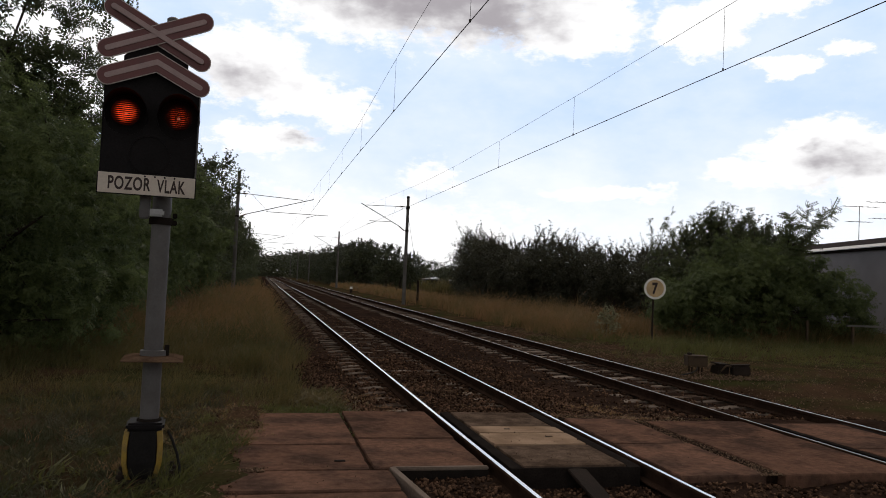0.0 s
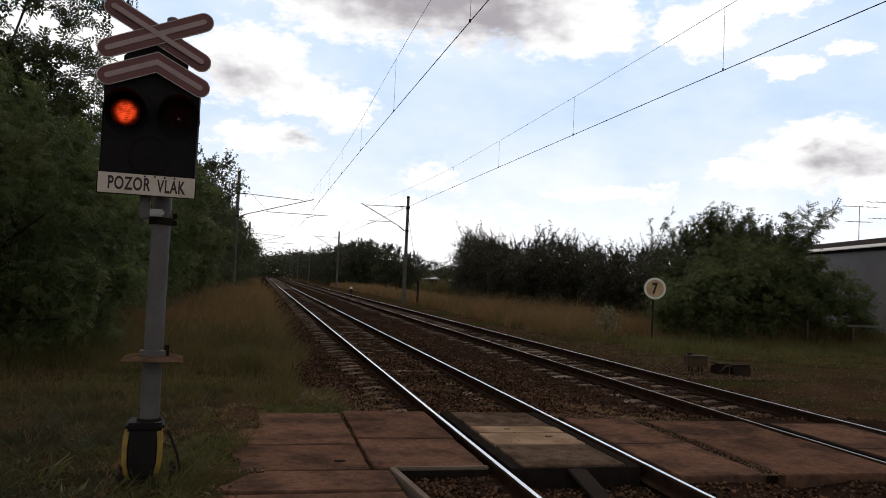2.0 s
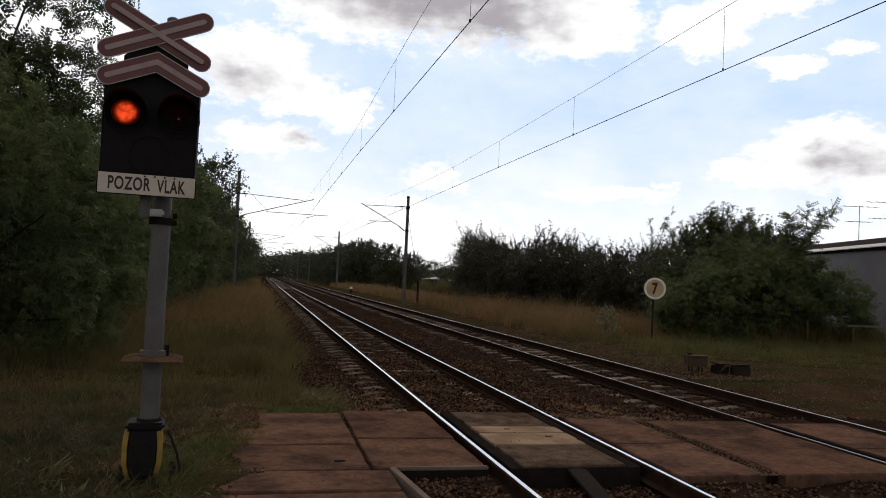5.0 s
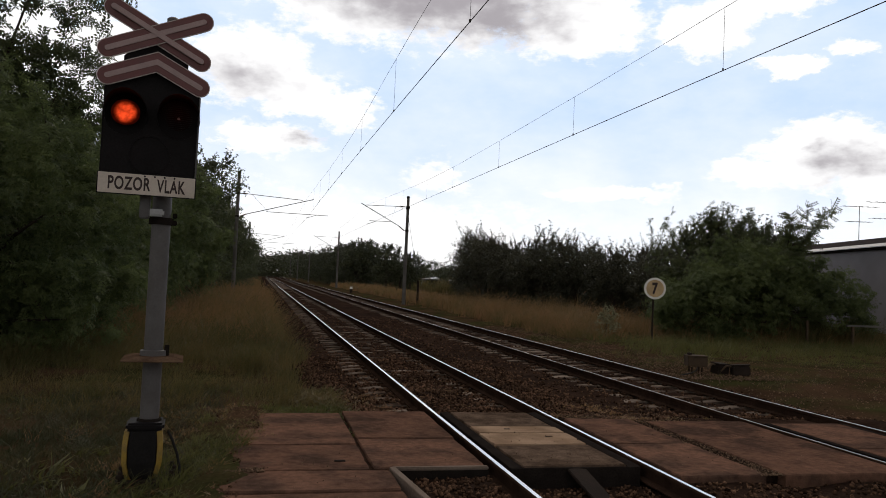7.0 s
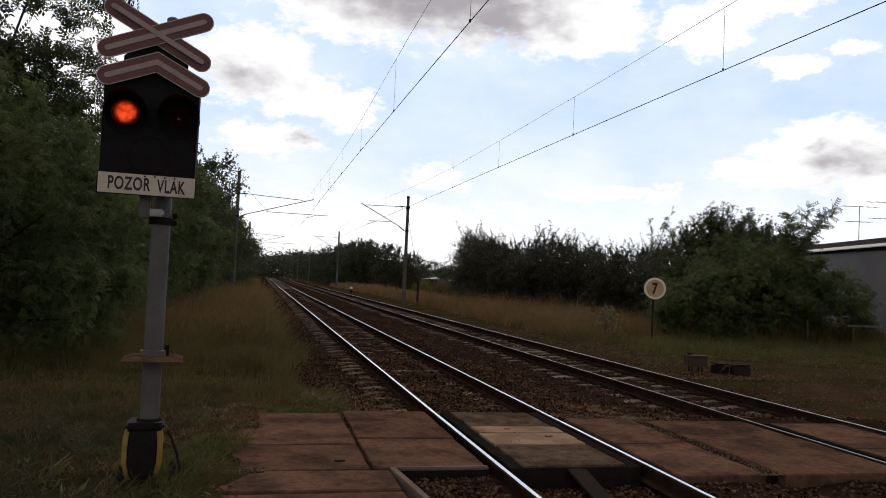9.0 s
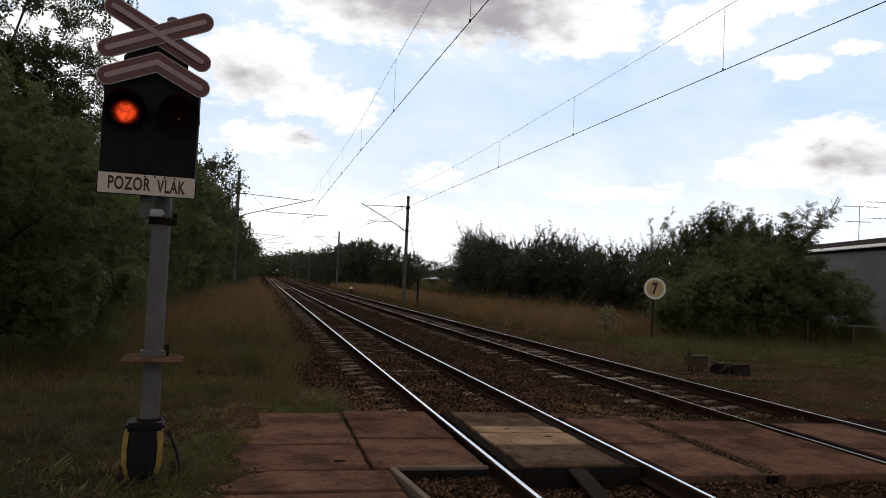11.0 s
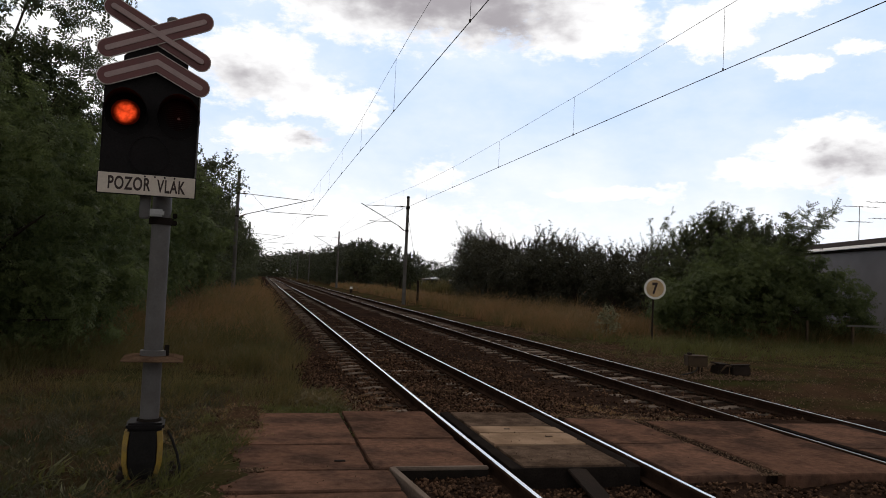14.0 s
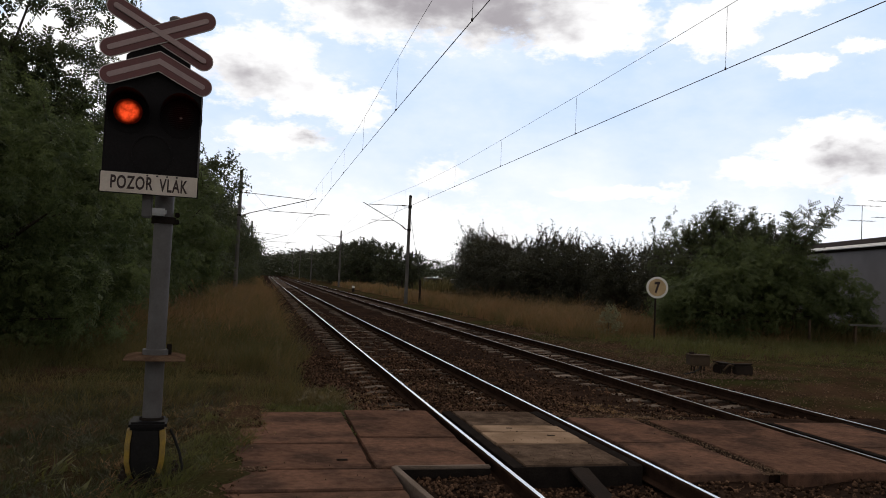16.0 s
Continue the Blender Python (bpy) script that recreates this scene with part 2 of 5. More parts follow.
PLASTER = mat("wall_plaster", (0.22, 0.21, 0.22), 0.9, vary=0.1, scale=0.8, fine=25, bump=0.2, tint=(0.17, 0.16, 0.17), stain=0.6, stain_scale=0.3)
FASCIA = mat("fascia_white", (0.75, 0.74, 0.73), 0.6, vary=0.08, bump=0.05)
ROOFING = mat("roof_dark", (0.05, 0.032, 0.028), 0.85, vary=0.3, scale=2, fine=20, bump=0.4)
OLD_BOX = mat("box_concrete", (0.085, 0.06, 0.04), 0.9, vary=0.25, scale=4, fine=50, bump=0.3, tint=(0.08, 0.055, 0.04), stain=0.7, stain_scale=3, spec=0.1)
OLD_DARK = mat("box_dark", (0.03, 0.022, 0.018), 0.9, vary=0.3, bump=0.4, spec=0.1)
VAN_WHITE = mat("van_white_paint", (0.78, 0.78, 0.78), 0.35, vary=0.05, bump=0.0)
VAN_GREY = mat("van_grey_paint", (0.06, 0.06, 0.065), 0.4, spec=0.4, vary=0.05, bump=0.0)
GLASS_DARK = mat("van_window", (0.015, 0.015, 0.015), 0.9, spec=0.0, vary=0.05, bump=0.0)
BARK = mat("bark", (0.055, 0.042, 0.032), 0.95, vary=0.4, scale=4, fine=30, bump=0.8, spec=0.1)
LEAF = leaf_mat("leaf_green", (0.064, 0.088, 0.033), (0.155, 0.188, 0.07), 0.5)
LEAF_DARK = leaf_mat("leaf_dark", (0.050, 0.064, 0.028), (0.098, 0.112, 0.046), 0.42)
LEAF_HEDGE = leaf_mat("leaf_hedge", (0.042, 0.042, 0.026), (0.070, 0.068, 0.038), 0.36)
LEAF_FAR = leaf_mat("leaf_far", (0.042, 0.05, 0.025), (0.068, 0.076, 0.034), 0.25)
LEAF_PALE = leaf_mat("leaf_pale", (0.19, 0.185, 0.10), (0.27, 0.26, 0.15), 0.4)
GRASS_DRY = leaf_mat("grass_dry", (0.29, 0.165, 0.078), (0.15, 0.115, 0.045), 0.5)
GRASS_MIX = leaf_mat("grass_mixed", (0.082, 0.082, 0.027), (0.17, 0.125, 0.05), 0.45)
GRASS_SHORT = leaf_mat("grass_short", (0.043, 0.051, 0.02), (0.08, 0.07, 0.033), 0.4)
GRASS_GREEN = leaf_mat("grass_green", (0.09, 0.102, 0.028), (0.16, 0.145, 0.05), 0.45)

# ---- clouds: a far sheet that drifts slowly ----
CLOUDS = [  # azimuth, elevation, half width, half height (degrees), weight
    (12.0, 21.6, 19.0, 6.4, 1.0), (22.5, 19.0, 8.0, 3.6, 1.0), (6.0, 19.5, 9.0, 3.6, 1.0), (-2.0, 15.0, 6.5, 4.2, 1.0), (1.4, 13.2, 5.2, 2.6, 1.0), (5.2, 12.3, 3.6, 2.4, 0.95),
    (-0.4, 9.7, 5.4, 1.6, 1.0), (39.6, 9.9, 5.6, 3.2, 1.25), (41.5, 9.2, 5.0, 2.6, 1.2), (34.8, 8.4, 4.4, 1.4, 1.0), (37.5, 15.7, 2.7, 1.3, 1.5), (32.0, 18.6, 4.0, 2.6, 1.3),
    (36.2, 20.2, 6.0, 1.8, 1.3), (41.3, 16.6, 2.0, 1.0, 0.9), (42.8, 6.8, 2.4, 1.6, 1.4), (25.6, 7.0, 7.0, 1.0, 0.9), (30.5, 18.3, 3.0, 1.3, 0.9), (12.1, 7.8, 4.0, 2.0, 0.6), (6.0, 1.0, 26.0, 7.0, 1.0), (-14.0, 13.0, 9.0, 8.0, 0.9)]
CLOUD_SHADE = [(11.5, 21.2, 13.5, 4.6, 1.25), (16.5, 19.3, 8.0, 2.6, 1.0), (-2.2, 13.9, 5.6, 2.0, 0.62), (40.8, 9.0, 4.2, 1.7, 0.75), (2.0, 9.9, 1.8, 0.9, 0.6), (39.0, 9.9, 1.6, 0.9, 0.5)]


def cloud_mat():
    m = bpy.data.materials.new("cloud")
    m.use_nodes = True
    t = m.node_tree
    N, L = t.nodes, t.links
    N.remove(N["Principled BSDF"])
    uv = N.new("ShaderNodeTexCoord").outputs["UV"]

    def noise_tex(scale, detail, rough=0.6, stretch=(1, 1.9, 1)):
        mp = N.new("ShaderNodeMapping")
        mp.inputs["Scale"].default_value = stretch
        L.new(uv, mp.inputs["Vector"])
        n = N.new("ShaderNodeTexNoise")
        n.inputs["Scale"].default_value, n.inputs["Detail"].default_value, n.inputs["Roughness"].default_value = scale, detail, rough
        L.new(mp.outputs[0], n.inputs["Vector"])
        return n

    def op(kind, a, b, clamp=False):
        n = N.new("ShaderNodeMath")
        n.operation, n.use_clamp = kind, clamp
        for i, s in enumerate((a, b)):
            if isinstance(s, (int, float)):
                n.inputs[i].default_value = s
            else:
                L.new(s, n.inputs[i])
        return n.outputs[0]

    warp = noise_tex(0.34, 7)
    vec = N.new("ShaderNodeVectorMath")
    vec.operation = "MULTIPLY_ADD"
    sub = N.new("ShaderNodeVectorMath")
    sub.operation = "SUBTRACT"
    L.new(warp.outputs["Color"], sub.inputs[0])
    sub.inputs[1].default_value = (0.5, 0.5, 0.5)
    L.new(sub.outputs[0], vec.inputs[0])
    vec.inputs[1].default_value = (4.6, 2.8, 0)
    L.new(uv, vec.inputs[2])

    def blobs(rows):
        total = None
        for a, e, ra, re, w in rows:
            mp = N.new("ShaderNodeMapping")
            mp.inputs["Scale"].default_value = (1 / ra, 1 / re, 0)
            mp.inputs["Location"].default_value = (-a / ra, -e / re, 0)
            L.new(vec.outputs[0], mp.inputs["Vector"])
            g = N.new("ShaderNodeTexGradient")
            g.gradient_type = "SPHERICAL"
            L.new(mp.outputs[0], g.inputs[0])
            s = op("MULTIPLY", g.outputs["Fac"], w)
            total = s if total is None else op("MAXIMUM", total, s)
        return total

    fine = noise_tex(0.5, 10, 0.66).outputs["Fac"]
    dens = op("ADD", blobs(CLOUDS), op("MULTIPLY", op("SUBTRACT", fine, 0.5), 1.15))
    ramp = N.new("ShaderNodeMapRange")
    ramp.interpolation_type = "SMOOTHSTEP"
    ramp.inputs["From Min"].default_value, ramp.inputs["From Max"].default_value = 0.16, 0.50
    L.new(dens, ramp.inputs["Value"])
    puff = noise_tex(0.45, 5, 0.5).outputs["Fac"]
    shade = op("ADD", blobs(CLOUD_SHADE), op("MULTIPLY", op("SUBTRACT", puff, 0.5), 0.9))
    sr = N.new("ShaderNodeMapRange")
    sr.interpolation_type = "SMOOTHSTEP"
    sr.inputs["From Min"].default_value, sr.inputs["From Max"].default_value = 0.0, 0.95
    L.new(shade, sr.inputs["Value"])
    mix = N.new("ShaderNodeMix")
    mix.data_type = "RGBA"
    mix.inputs[6].default_value, mix.inputs[7].default_value = (1.0, 0.995, 1.0, 1), (0.40, 0.375, 0.40, 1)
    L.new(sr.outputs[0], mix.inputs[0])
    veil = noise_tex(0.10, 5).outputs["Fac"]
    vr = N.new("ShaderNodeMapRange")
    vr.inputs["From Min"].default_value, vr.inputs["From Max"].default_value = 0.35, 0.65
    vr.inputs["To Min"].default_value, vr.inputs["To Max"].default_value = 0.0, 0.45
    L.new(veil, vr.inputs["Value"])
    # hazy summer blue, paler in the veil, and clouds on top; all thins out towards the sheet's edges
    haze = N.new("ShaderNodeMix")
    haze.data_type = "RGBA"
    haze.inputs[6].default_value, haze.inputs[7].default_value = (0.58, 0.73, 1.0, 1), (0.92, 0.955, 1.0, 1)
    height = N.new("ShaderNodeSeparateXYZ")
    L.new(uv, height.inputs[0])
    low = N.new("ShaderNodeMapRange")
    low.inputs["From Min"].default_value, low.inputs["From Max"].default_value = 12.5, 1.5
    L.new(height.outputs[1], low.inputs["Value"])
    L.new(op("ADD", vr.outputs[0], low.outputs[0], True), haze.inputs[0])
    both = N.new("ShaderNodeMix")
    both.data_type = "RGBA"
    L.new(ramp.outputs[0], both.inputs[0])
    L.new(haze.outputs[2], both.inputs[6])
    L.new(mix.outputs[2], both.inputs[7])
    axes = N.new("ShaderNodeSeparateXYZ")
    L.new(uv, axes.inputs[0])

    def edge(src, a, b):
        r = N.new("ShaderNodeMapRange")
        r.interpolation_type = "SMOOTHSTEP"
        r.inputs["From Min"].default_value, r.inputs["From Max"].default_value = a, b
        L.new(src, r.inputs["Value"])
        return r.outputs[0]

    cover_all = op("MULTIPLY", edge(axes.outputs[0], -40, -24), op("MULTIPLY", edge(axes.outputs[0], 70, 52), edge(axes.outputs[1], 29.5, 22)))
    em = N.new("ShaderNodeEmission")
    em.inputs["Strength"].default_value = 1.08
    L.new(both.outputs[2], em.inputs["Color"])
    tr = N.new("ShaderNodeBsdfTransparent")
    ms = N.new("ShaderNodeMixShader")
    L.new(cover_all, ms.inputs[0])
    L.new(tr.outputs[0], ms.inputs[1]), L.new(em.outputs[0], ms.inputs[2])
    L.new(ms.outputs[0], N["Material Output"].inputs["Surface"])
    return m


def build_clouds():
    me = bpy.data.meshes.new("clouds")
    R, na, ne = 3200.0, 60, 20
    grid = [(-40 + 110 * i / na, -0.5 + 30 * j / ne) for j in range(ne + 1) for i in range(na + 1)]
    v = [(R * math.sin(radians(a)) * math.cos(radians(e)), R * math.cos(radians(a)) * math.cos(radians(e)), R * math.sin(radians(e))) for a, e in grid]
    f = [(j * (na + 1) + i, j * (na + 1) + i + 1, (j + 1) * (na + 1) + i + 1, (j + 1) * (na + 1) + i) for j in range(ne) for i in range(na)]
    me.from_pydata(v, [], f)
    layer = me.uv_layers.new(name="angles")
    for lp in me.loops:
        layer.data[lp.index].uv = grid[lp.vertex_index]
    me.materials.append(cloud_mat())
    ob = new("backdrop", me)
    return tagged(ob, "white and grey summer clouds drifting in a pale blue sky", "clouds", kind="structure")


CLOUD_SHEET = build_clouds()


# ---- ground ----
def build_ground():
    xs = sorted(set([-3500, -1500, -600, -250, -120, -60, -35] + [-22 + 0.8 * i for i in range(76)] + [45, 60, 100, 200, 500, 1500, 3500]))
    ys = sorted(set([-3500, -1200, -400, -150, -60, -25, -10] + [-4 + 0.8 * i for i in range(60)] + [46 + 4 * i for i in range(30)] + [180, 230, 300, 420, 700, 1500, 3500]))
    v = []
    for y in ys:
        for x in xs:
            z = -0.07 if x < -1.0 else -0.12
            near = max(abs(x), abs(y)) < 170
            if near:
                z += 0.07 * noise.noise((x * 0.22, y * 0.22, 0)) + 0.03 * noise.noise((x * 0.9, y * 0.9, 3))
            if -2.3 < x < 6.6 and -30 < y < 620:
                z = -0.55
            elif -3.3 < x <= -2.3 and y < 10:
                z = -0.16
            elif x > 6.6 and y < 60:
                z -= 0.10
            v.append((x, y, z))
    w = len(xs)
    f = [(j * w + i, j * w + i + 1, (j + 1) * w + i + 1, (j + 1) * w + i) for j in range(len(ys) - 1) for i in range(w - 1)]
    me = Solid().add(v, f).mesh("ground", smooth=True)
    me.materials.append(SOIL)
    return tagged(new("ground", me), "bare brown soil with patchy grass beside the railway", "ground", kind="structure")


build_ground()


def ballast_z(x, y):
    prof = [(-2.9, -0.60), (-2.35, -0.28), (-1.7, -0.225), (-1.3, -0.214), (-1.0, -0.206), (-0.6, -0.198), (0.6, -0.198), (1.0, -0.2), (1.6, -0.195), (2.15, -0.25), (2.7, -0.195), (3.3, -0.2), (3.7, -0.212), (4.8, -0.212), (5.9, -0.21), (6.6, -0.3), (7.3, -0.60)]
    for (a, za), (b, zb) in zip(prof, prof[1:]):
        if a <= x <= b:
            lift = 0.0
            if min(abs(x - r) for r in (-0.751, 0.751, 3.505, 5.007)) > 0.13:
                if y > 8.9:
                    lift = 0.15 * math.exp(-max(0.0, y - 9.6) / 0.55)
                elif y < 6.6 and 0.85 < x < 3.4:
                    lift = 0.12
                elif y < 6.9 and -1.75 < x < -0.85:
                    lift = 0.115
            return lift + za + (zb - za) * (x - a) / (b - a) + 0.022 * noise.noise((x * 2.1, y * 2.1, 7)) + 0.012 * noise.noise((x * 6, y * 6, 1))
    return -0.6


def build_ballast():
    xs = [-2.9 + 0.2 * i for i in range(52)]
    ys = [-20 + 2 * i for i in range(11)] + [2.3 + 0.25 * i for i in range(110)] + [30 + 2.0 * i for i in range(60)] + [160, 200, 260, 340, 440, 600]
    v = [(x, y, ballast_z(x, y)) for y in ys for x in xs]
    w = len(xs)
    f = [(j * w + i, j * w + i + 1, (j + 1) * w + i + 1, (j + 1) * w + i) for j in range(len(ys) - 1) for i in range(w - 1)]
    me = Solid().add(v, f).mesh("ballast_bed", smooth=True)
    me.materials.append(BALLAST)
    return tagged(new("ballast_bed", me), "rust-brown crushed stone bed under both railway tracks", "ballast", kind="structure")


BALLAST_BED = build_ballast()

# ---- tracks ----
TRACKS = [0.0, 4.256]


def rail_section(c):
    """Half profile mirrored about the rail's middle; the head's top lies at z = 0."""
    half = [(0.070, -0.160), (0.070, -0.148), (0.012, -0.128), (0.009, -0.05), (0.034, -0.040), (0.036, -0.008), (0.030, -0.002)]
    return [(c + x, z) for x, z in half] + [(c - x, z) for x, z in reversed(half)]


def build_track(c, head, label, widths=(0.020, 0.020)):
    track = thing("railway_track", label, "railway track", kind="structure")
    for side, w in zip((-0.751, 0.751), widths):
        part("rail", Solid().prism(rail_section(c + side), -25, 600), RUST, track, "rust-brown steel rail with a worn bright head")
        part("running_surface", Solid().box(c + side - w, c + side + w, -25, 600, -0.006, 0.001), head, track, "polished bright steel rail head")
    return track


def sleeper_solid():
    s = Solid()
    s.prism([(-1.3, -0.34), (1.3, -0.34), (1.3, -0.205), (1.0, -0.175), (0.5, -0.175), (0.35, -0.2), (-0.35, -0.2), (-0.5, -0.175), (-1.0, -0.175), (-1.3, -0.205)], -0.13, 0.13)
    return s


def build_sleepers(track, c):
    me = sleeper_solid().mesh("sleeper", 0.012)
    me.materials.append(SLEEPER)
    clip = Solid()
    for side in (-0.751, 0.751):
        for d in (-0.11, 0.11):
            clip.box(side + d - 0.035, side + d + 0.035, -0.06, 0.06, -0.178, -0.140)
    cm = clip.mesh("rail_clip", 0.006)
    cm.materials.append(RUST)
    rnd = random.Random(5 + int(c))
    y = 10.1
    while y < 92:
        ob = new("sleeper", me)
        ob.parent = track
        ob.matrix_basis = pose(c + rnd.uniform(-0.02, 0.02), y, rnd.uniform(-0.012, 0.004), 0, 0, rnd.uniform(-0.6, 0.6))
        if y < 30:
            k = new("rail_clip", cm)
            k.parent = ob
        y += 0.605 + rnd.uniform(-0.015, 0.015)
    for side in (-0.751, 0.751):
        if c > 1:
            j = Solid()
            for d in (-0.022, 0.022):
                j.box(c + side + d - 0.013, c + side + d + 0.013, 9.0, 9.65, -0.125, -0.045)
            part("fishplate", j, RUST, track, "rusty bolted rail joint", bevel=0.004)
            part("joint_gap", Solid().box(c + side - 0.036, c + side + 0.036, 9.325, 9.345, -0.04, 0.003), OLD_DARK, track)
    far = Solid()
    while y < 260:
        far.box(c - 1.3, c + 1.3, y - 0.12, y + 0.12, -0.34, -0.19)
        y += 0.605
    tagged(part("far_sleepers", far, SLEEPER, track), kind="stuff")
    for k in range(6, 16):
        ob = new("sleeper", me)
        ob.parent = track
        ob.matrix_basis = pose(c, 9.5 - 0.605 * k, -0.02)


TRACK_OBJECTS = [build_track(0.0, POLISHED, "near railway track with bright worn rails on concrete sleepers"),
                 build_track(4.256, POLISHED_DULL, "far railway track with duller rails on concrete sleepers", (0.010, 0.019))]

# ---- crossing ----
CROSSING = thing("crossing_pavement", "reddish-brown worn concrete slabs of a narrow level crossing", "pavement", kind="structure")


def slab(x0, x1, y0, y1, material, rnd, top=0.0, thick=0.16):
    c = Vector(((x0 + x1) / 2, (y0 + y1) / 2, top))
    hx, hy = (x1 - x0) / 2, (y1 - y0) / 2
    ring = []
    for ax, ay, bx, by in ((-hx, -hy, hx, -hy), (hx, -hy, hx, hy), (hx, hy, -hx, hy), (-hx, hy, -hx, -hy)):
        for k in range(9):
            t = k / 9
            x, y = ax + (bx - ax) * t, ay + (by - ay) * t
            chip = rnd.uniform(0, 0.006) + (0.022 * rnd.random() if rnd.random() < 0.1 else 0) + (0.004 if k == 0 else 0)
            ring.append((x * (1 - chip / hx), y * (1 - chip / hy)))
    n = len(ring)
    v = [(x, y, -thick) for x, y in ring] + [(x * 1.0, y * 1.0, -0.012 - rnd.uniform(0, 0.008)) for x, y in ring]
    v += [(x * (1 - rnd.uniform(0.004, 0.011) / hx), y * (1 - rnd.uniform(0.004, 0.011) / hy), rnd.uniform(-0.002, 0.0)) for x, y in ring]
    f = [(i, (i + 1) % n, n + (i + 1) % n, n + i) for i in range(n)] + [(n + i, n + (i + 1) % n, 2 * n + (i + 1) % n, 2 * n + i) for i in range(n)]
    f += [tuple(range(2 * n, 3 * n)), tuple(range(n - 1, -1, -1))]
    ob = part("slab", Solid().add(v, f), material, CROSSING)
    ob.matrix_basis = pose(c.x, c.y, top + rnd.uniform(-0.008, 0.004), rnd.uniform(-0.35, 0.35), rnd.uniform(-0.35, 0.35), rnd.uniform(-0.3, 0.3))
    return ob


def build_crossing():
    rnd = random.Random(3)
    for y0, y1 in ((7.835, 9.58), (6.83, 7.80)):
        slab(-3.34, -1.972, y0, y1, SLAB, rnd)
    for y0, y1 in ((6.19, 6.80), (5.05, 6.10), (3.95, 5.02), (2.85, 3.92), (1.75, 2.82), (0.6, 1.72), (-0.6, 0.57), (-1.8, -0.63)):
        slab(-3.34, -1.80, y0, y1, SLAB, rnd)
    for y0, y1 in ((8.13, 9.68), (6.86, 8.10)):
        slab(-1.94, -0.87, y0, y1, SLAB, rnd)
    for y0, y1, m in ((8.77, 9.72, SLAB_GREY), (8.37, 8.74, SLAB_LIGHT), (7.77, 8.355, SLAB_LIGHT), (6.84, 7.74, SLAB_GREY)):
        slab(-0.525, 0.535, y0, y1, m, rnd)
    for y0, y1 in ((7.80, 9.25), (6.42, 7.77)):
        slab(0.87, 1.79, y0, y1, SLAB, rnd)
    for y0, y1 in ((8.03, 9.12), (6.38, 8.00)):
        slab(1.96, 3.39, y0, y1, SLAB, rnd)
    for y0, y1 in ((7.50, 8.98), (5.95, 7.47)):
        slab(3.73, 4.79, y0, y1, SLAB, rnd)
    bed = Solid()
    bed.box(-3.0, -0.9, 6.9, 9.55, -0.5, -0.035)
    bed.box(-3.0, -1.85, -1.7, 6.9, -0.5, -0.035)
    bed.box(0.9, 3.37, 6.5, 9.08, -0.5, -0.022)
    part("joint_filling", bed, BALLAST, CROSSING, "dark soil in the joints between slabs")
    # kerb front below the pale top, its pit shade put into the colour
    part("kerb_face", Solid().box(-1.75, -0.88, 6.80, 6.85, -0.24, -0.022), STEEL_AND_SHADE, CROSSING, "kerb face coloured dark for the shade in the pit")
    kerb = Solid().box(-1.785, -0.88, 6.79, 6.85, -0.02, 0.012)
    part("kerb", kerb, KERB, CROSSING, "pale concrete kerb at the slab edge", bevel=0.01)
    k2 = Solid()
    k2.prism([(-0.03, -0.24), (0.022, -0.24), (0.022, -0.03), (0.03, -0.03), (0.03, 0.0), (-0.03, 0.0)], 4.3, 6.0)
    ob = part("kerb", k2, KERB, CROSSING, "pale concrete kerb at the slab edge", bevel=0.01)
    ob.matrix_basis = pose(-1.09, 0.85, 0.012, 0, 0, 6.6)
    for x in (-0.60, 0.61):
        e = Solid().prism([(x - 0.055, -0.16), (x + 0.055, -0.16), (x + 0.055, -0.006), (x - 0.055, -0.018)], 6.82, 9.74)
        part("flangeway_edge", e, STEEL_AND_SHADE, CROSSING, "dark steel flangeway edge", bevel=0.004)
    for x in (3.68, 4.84):
        e = Solid().box(x - 0.04, x + 0.04, 5.95, 8.98, -0.16, -0.008)
        part("flangeway_edge", e, STEEL_AND_SHADE, CROSSING, "dark steel flangeway edge", bevel=0.004)
    # dark sheet that paints the shade on the panels' front face
    part("front_plate", Solid().box(-0.66, 0.66, 6.795, 6.825, -0.215, -0.012), STEEL_AND_SHADE, CROSSING, "dark sheet for the shaded front face of the crossing panels", bevel=0.004)
    ramp = Solid().box(-0.10, 0.10, -0.62, 0.0, -0.03, 0.0)
    ob = part("deflector", ramp, OLD_DARK, CROSSING, "sloping dark steel deflector bar", bevel=0.006)
    ob.matrix_basis = pose(-0.01, 6.80, -0.012, 22, 0, 12)

    rows = [4.6 + 0.045 * i for i in range(120)]
    v, f = [], []
    for y in rows:
        k = 0.09 * noise.noise((y * 0.9, 1.0, 2.0)) + 0.10 * noise.noise((y * 3.1, 5.0, 2.0)) + 0.07 * noise.noise((y * 8.0, 5.0, 4.0)) + 0.03 * noise.noise((y * 21.0, 5.0, 4.0))
        b = 0.02 * noise.noise((y * 6, 0, 0))
        e = float(np.interp(y, [4.6, 6.3, 6.8, 7.35, 8.14, 9.44, 10], [-3.22, -3.2, -3.09, -3.27, -3.18, -3.0, -2.95]))
        v += [(e - 0.8, y, -0.12), (e - 0.26 + k * 0.6, y, 0.014 + b), (e - 0.05 + k * 0.7, y, 0.014 + b * 0.6), (e + 0.05 + k, y, -0.012)]
    for j in range(len(rows) - 1):
        f += [(4 * j + i, 4 * j + i + 1, 4 * j + 5 + i, 4 * j + 4 + i) for i in range(3)]
    part("soil_spill", Solid().add(v, f), SOIL, CROSSING, "crumbly soil creeping over the slab edge", smooth=True)
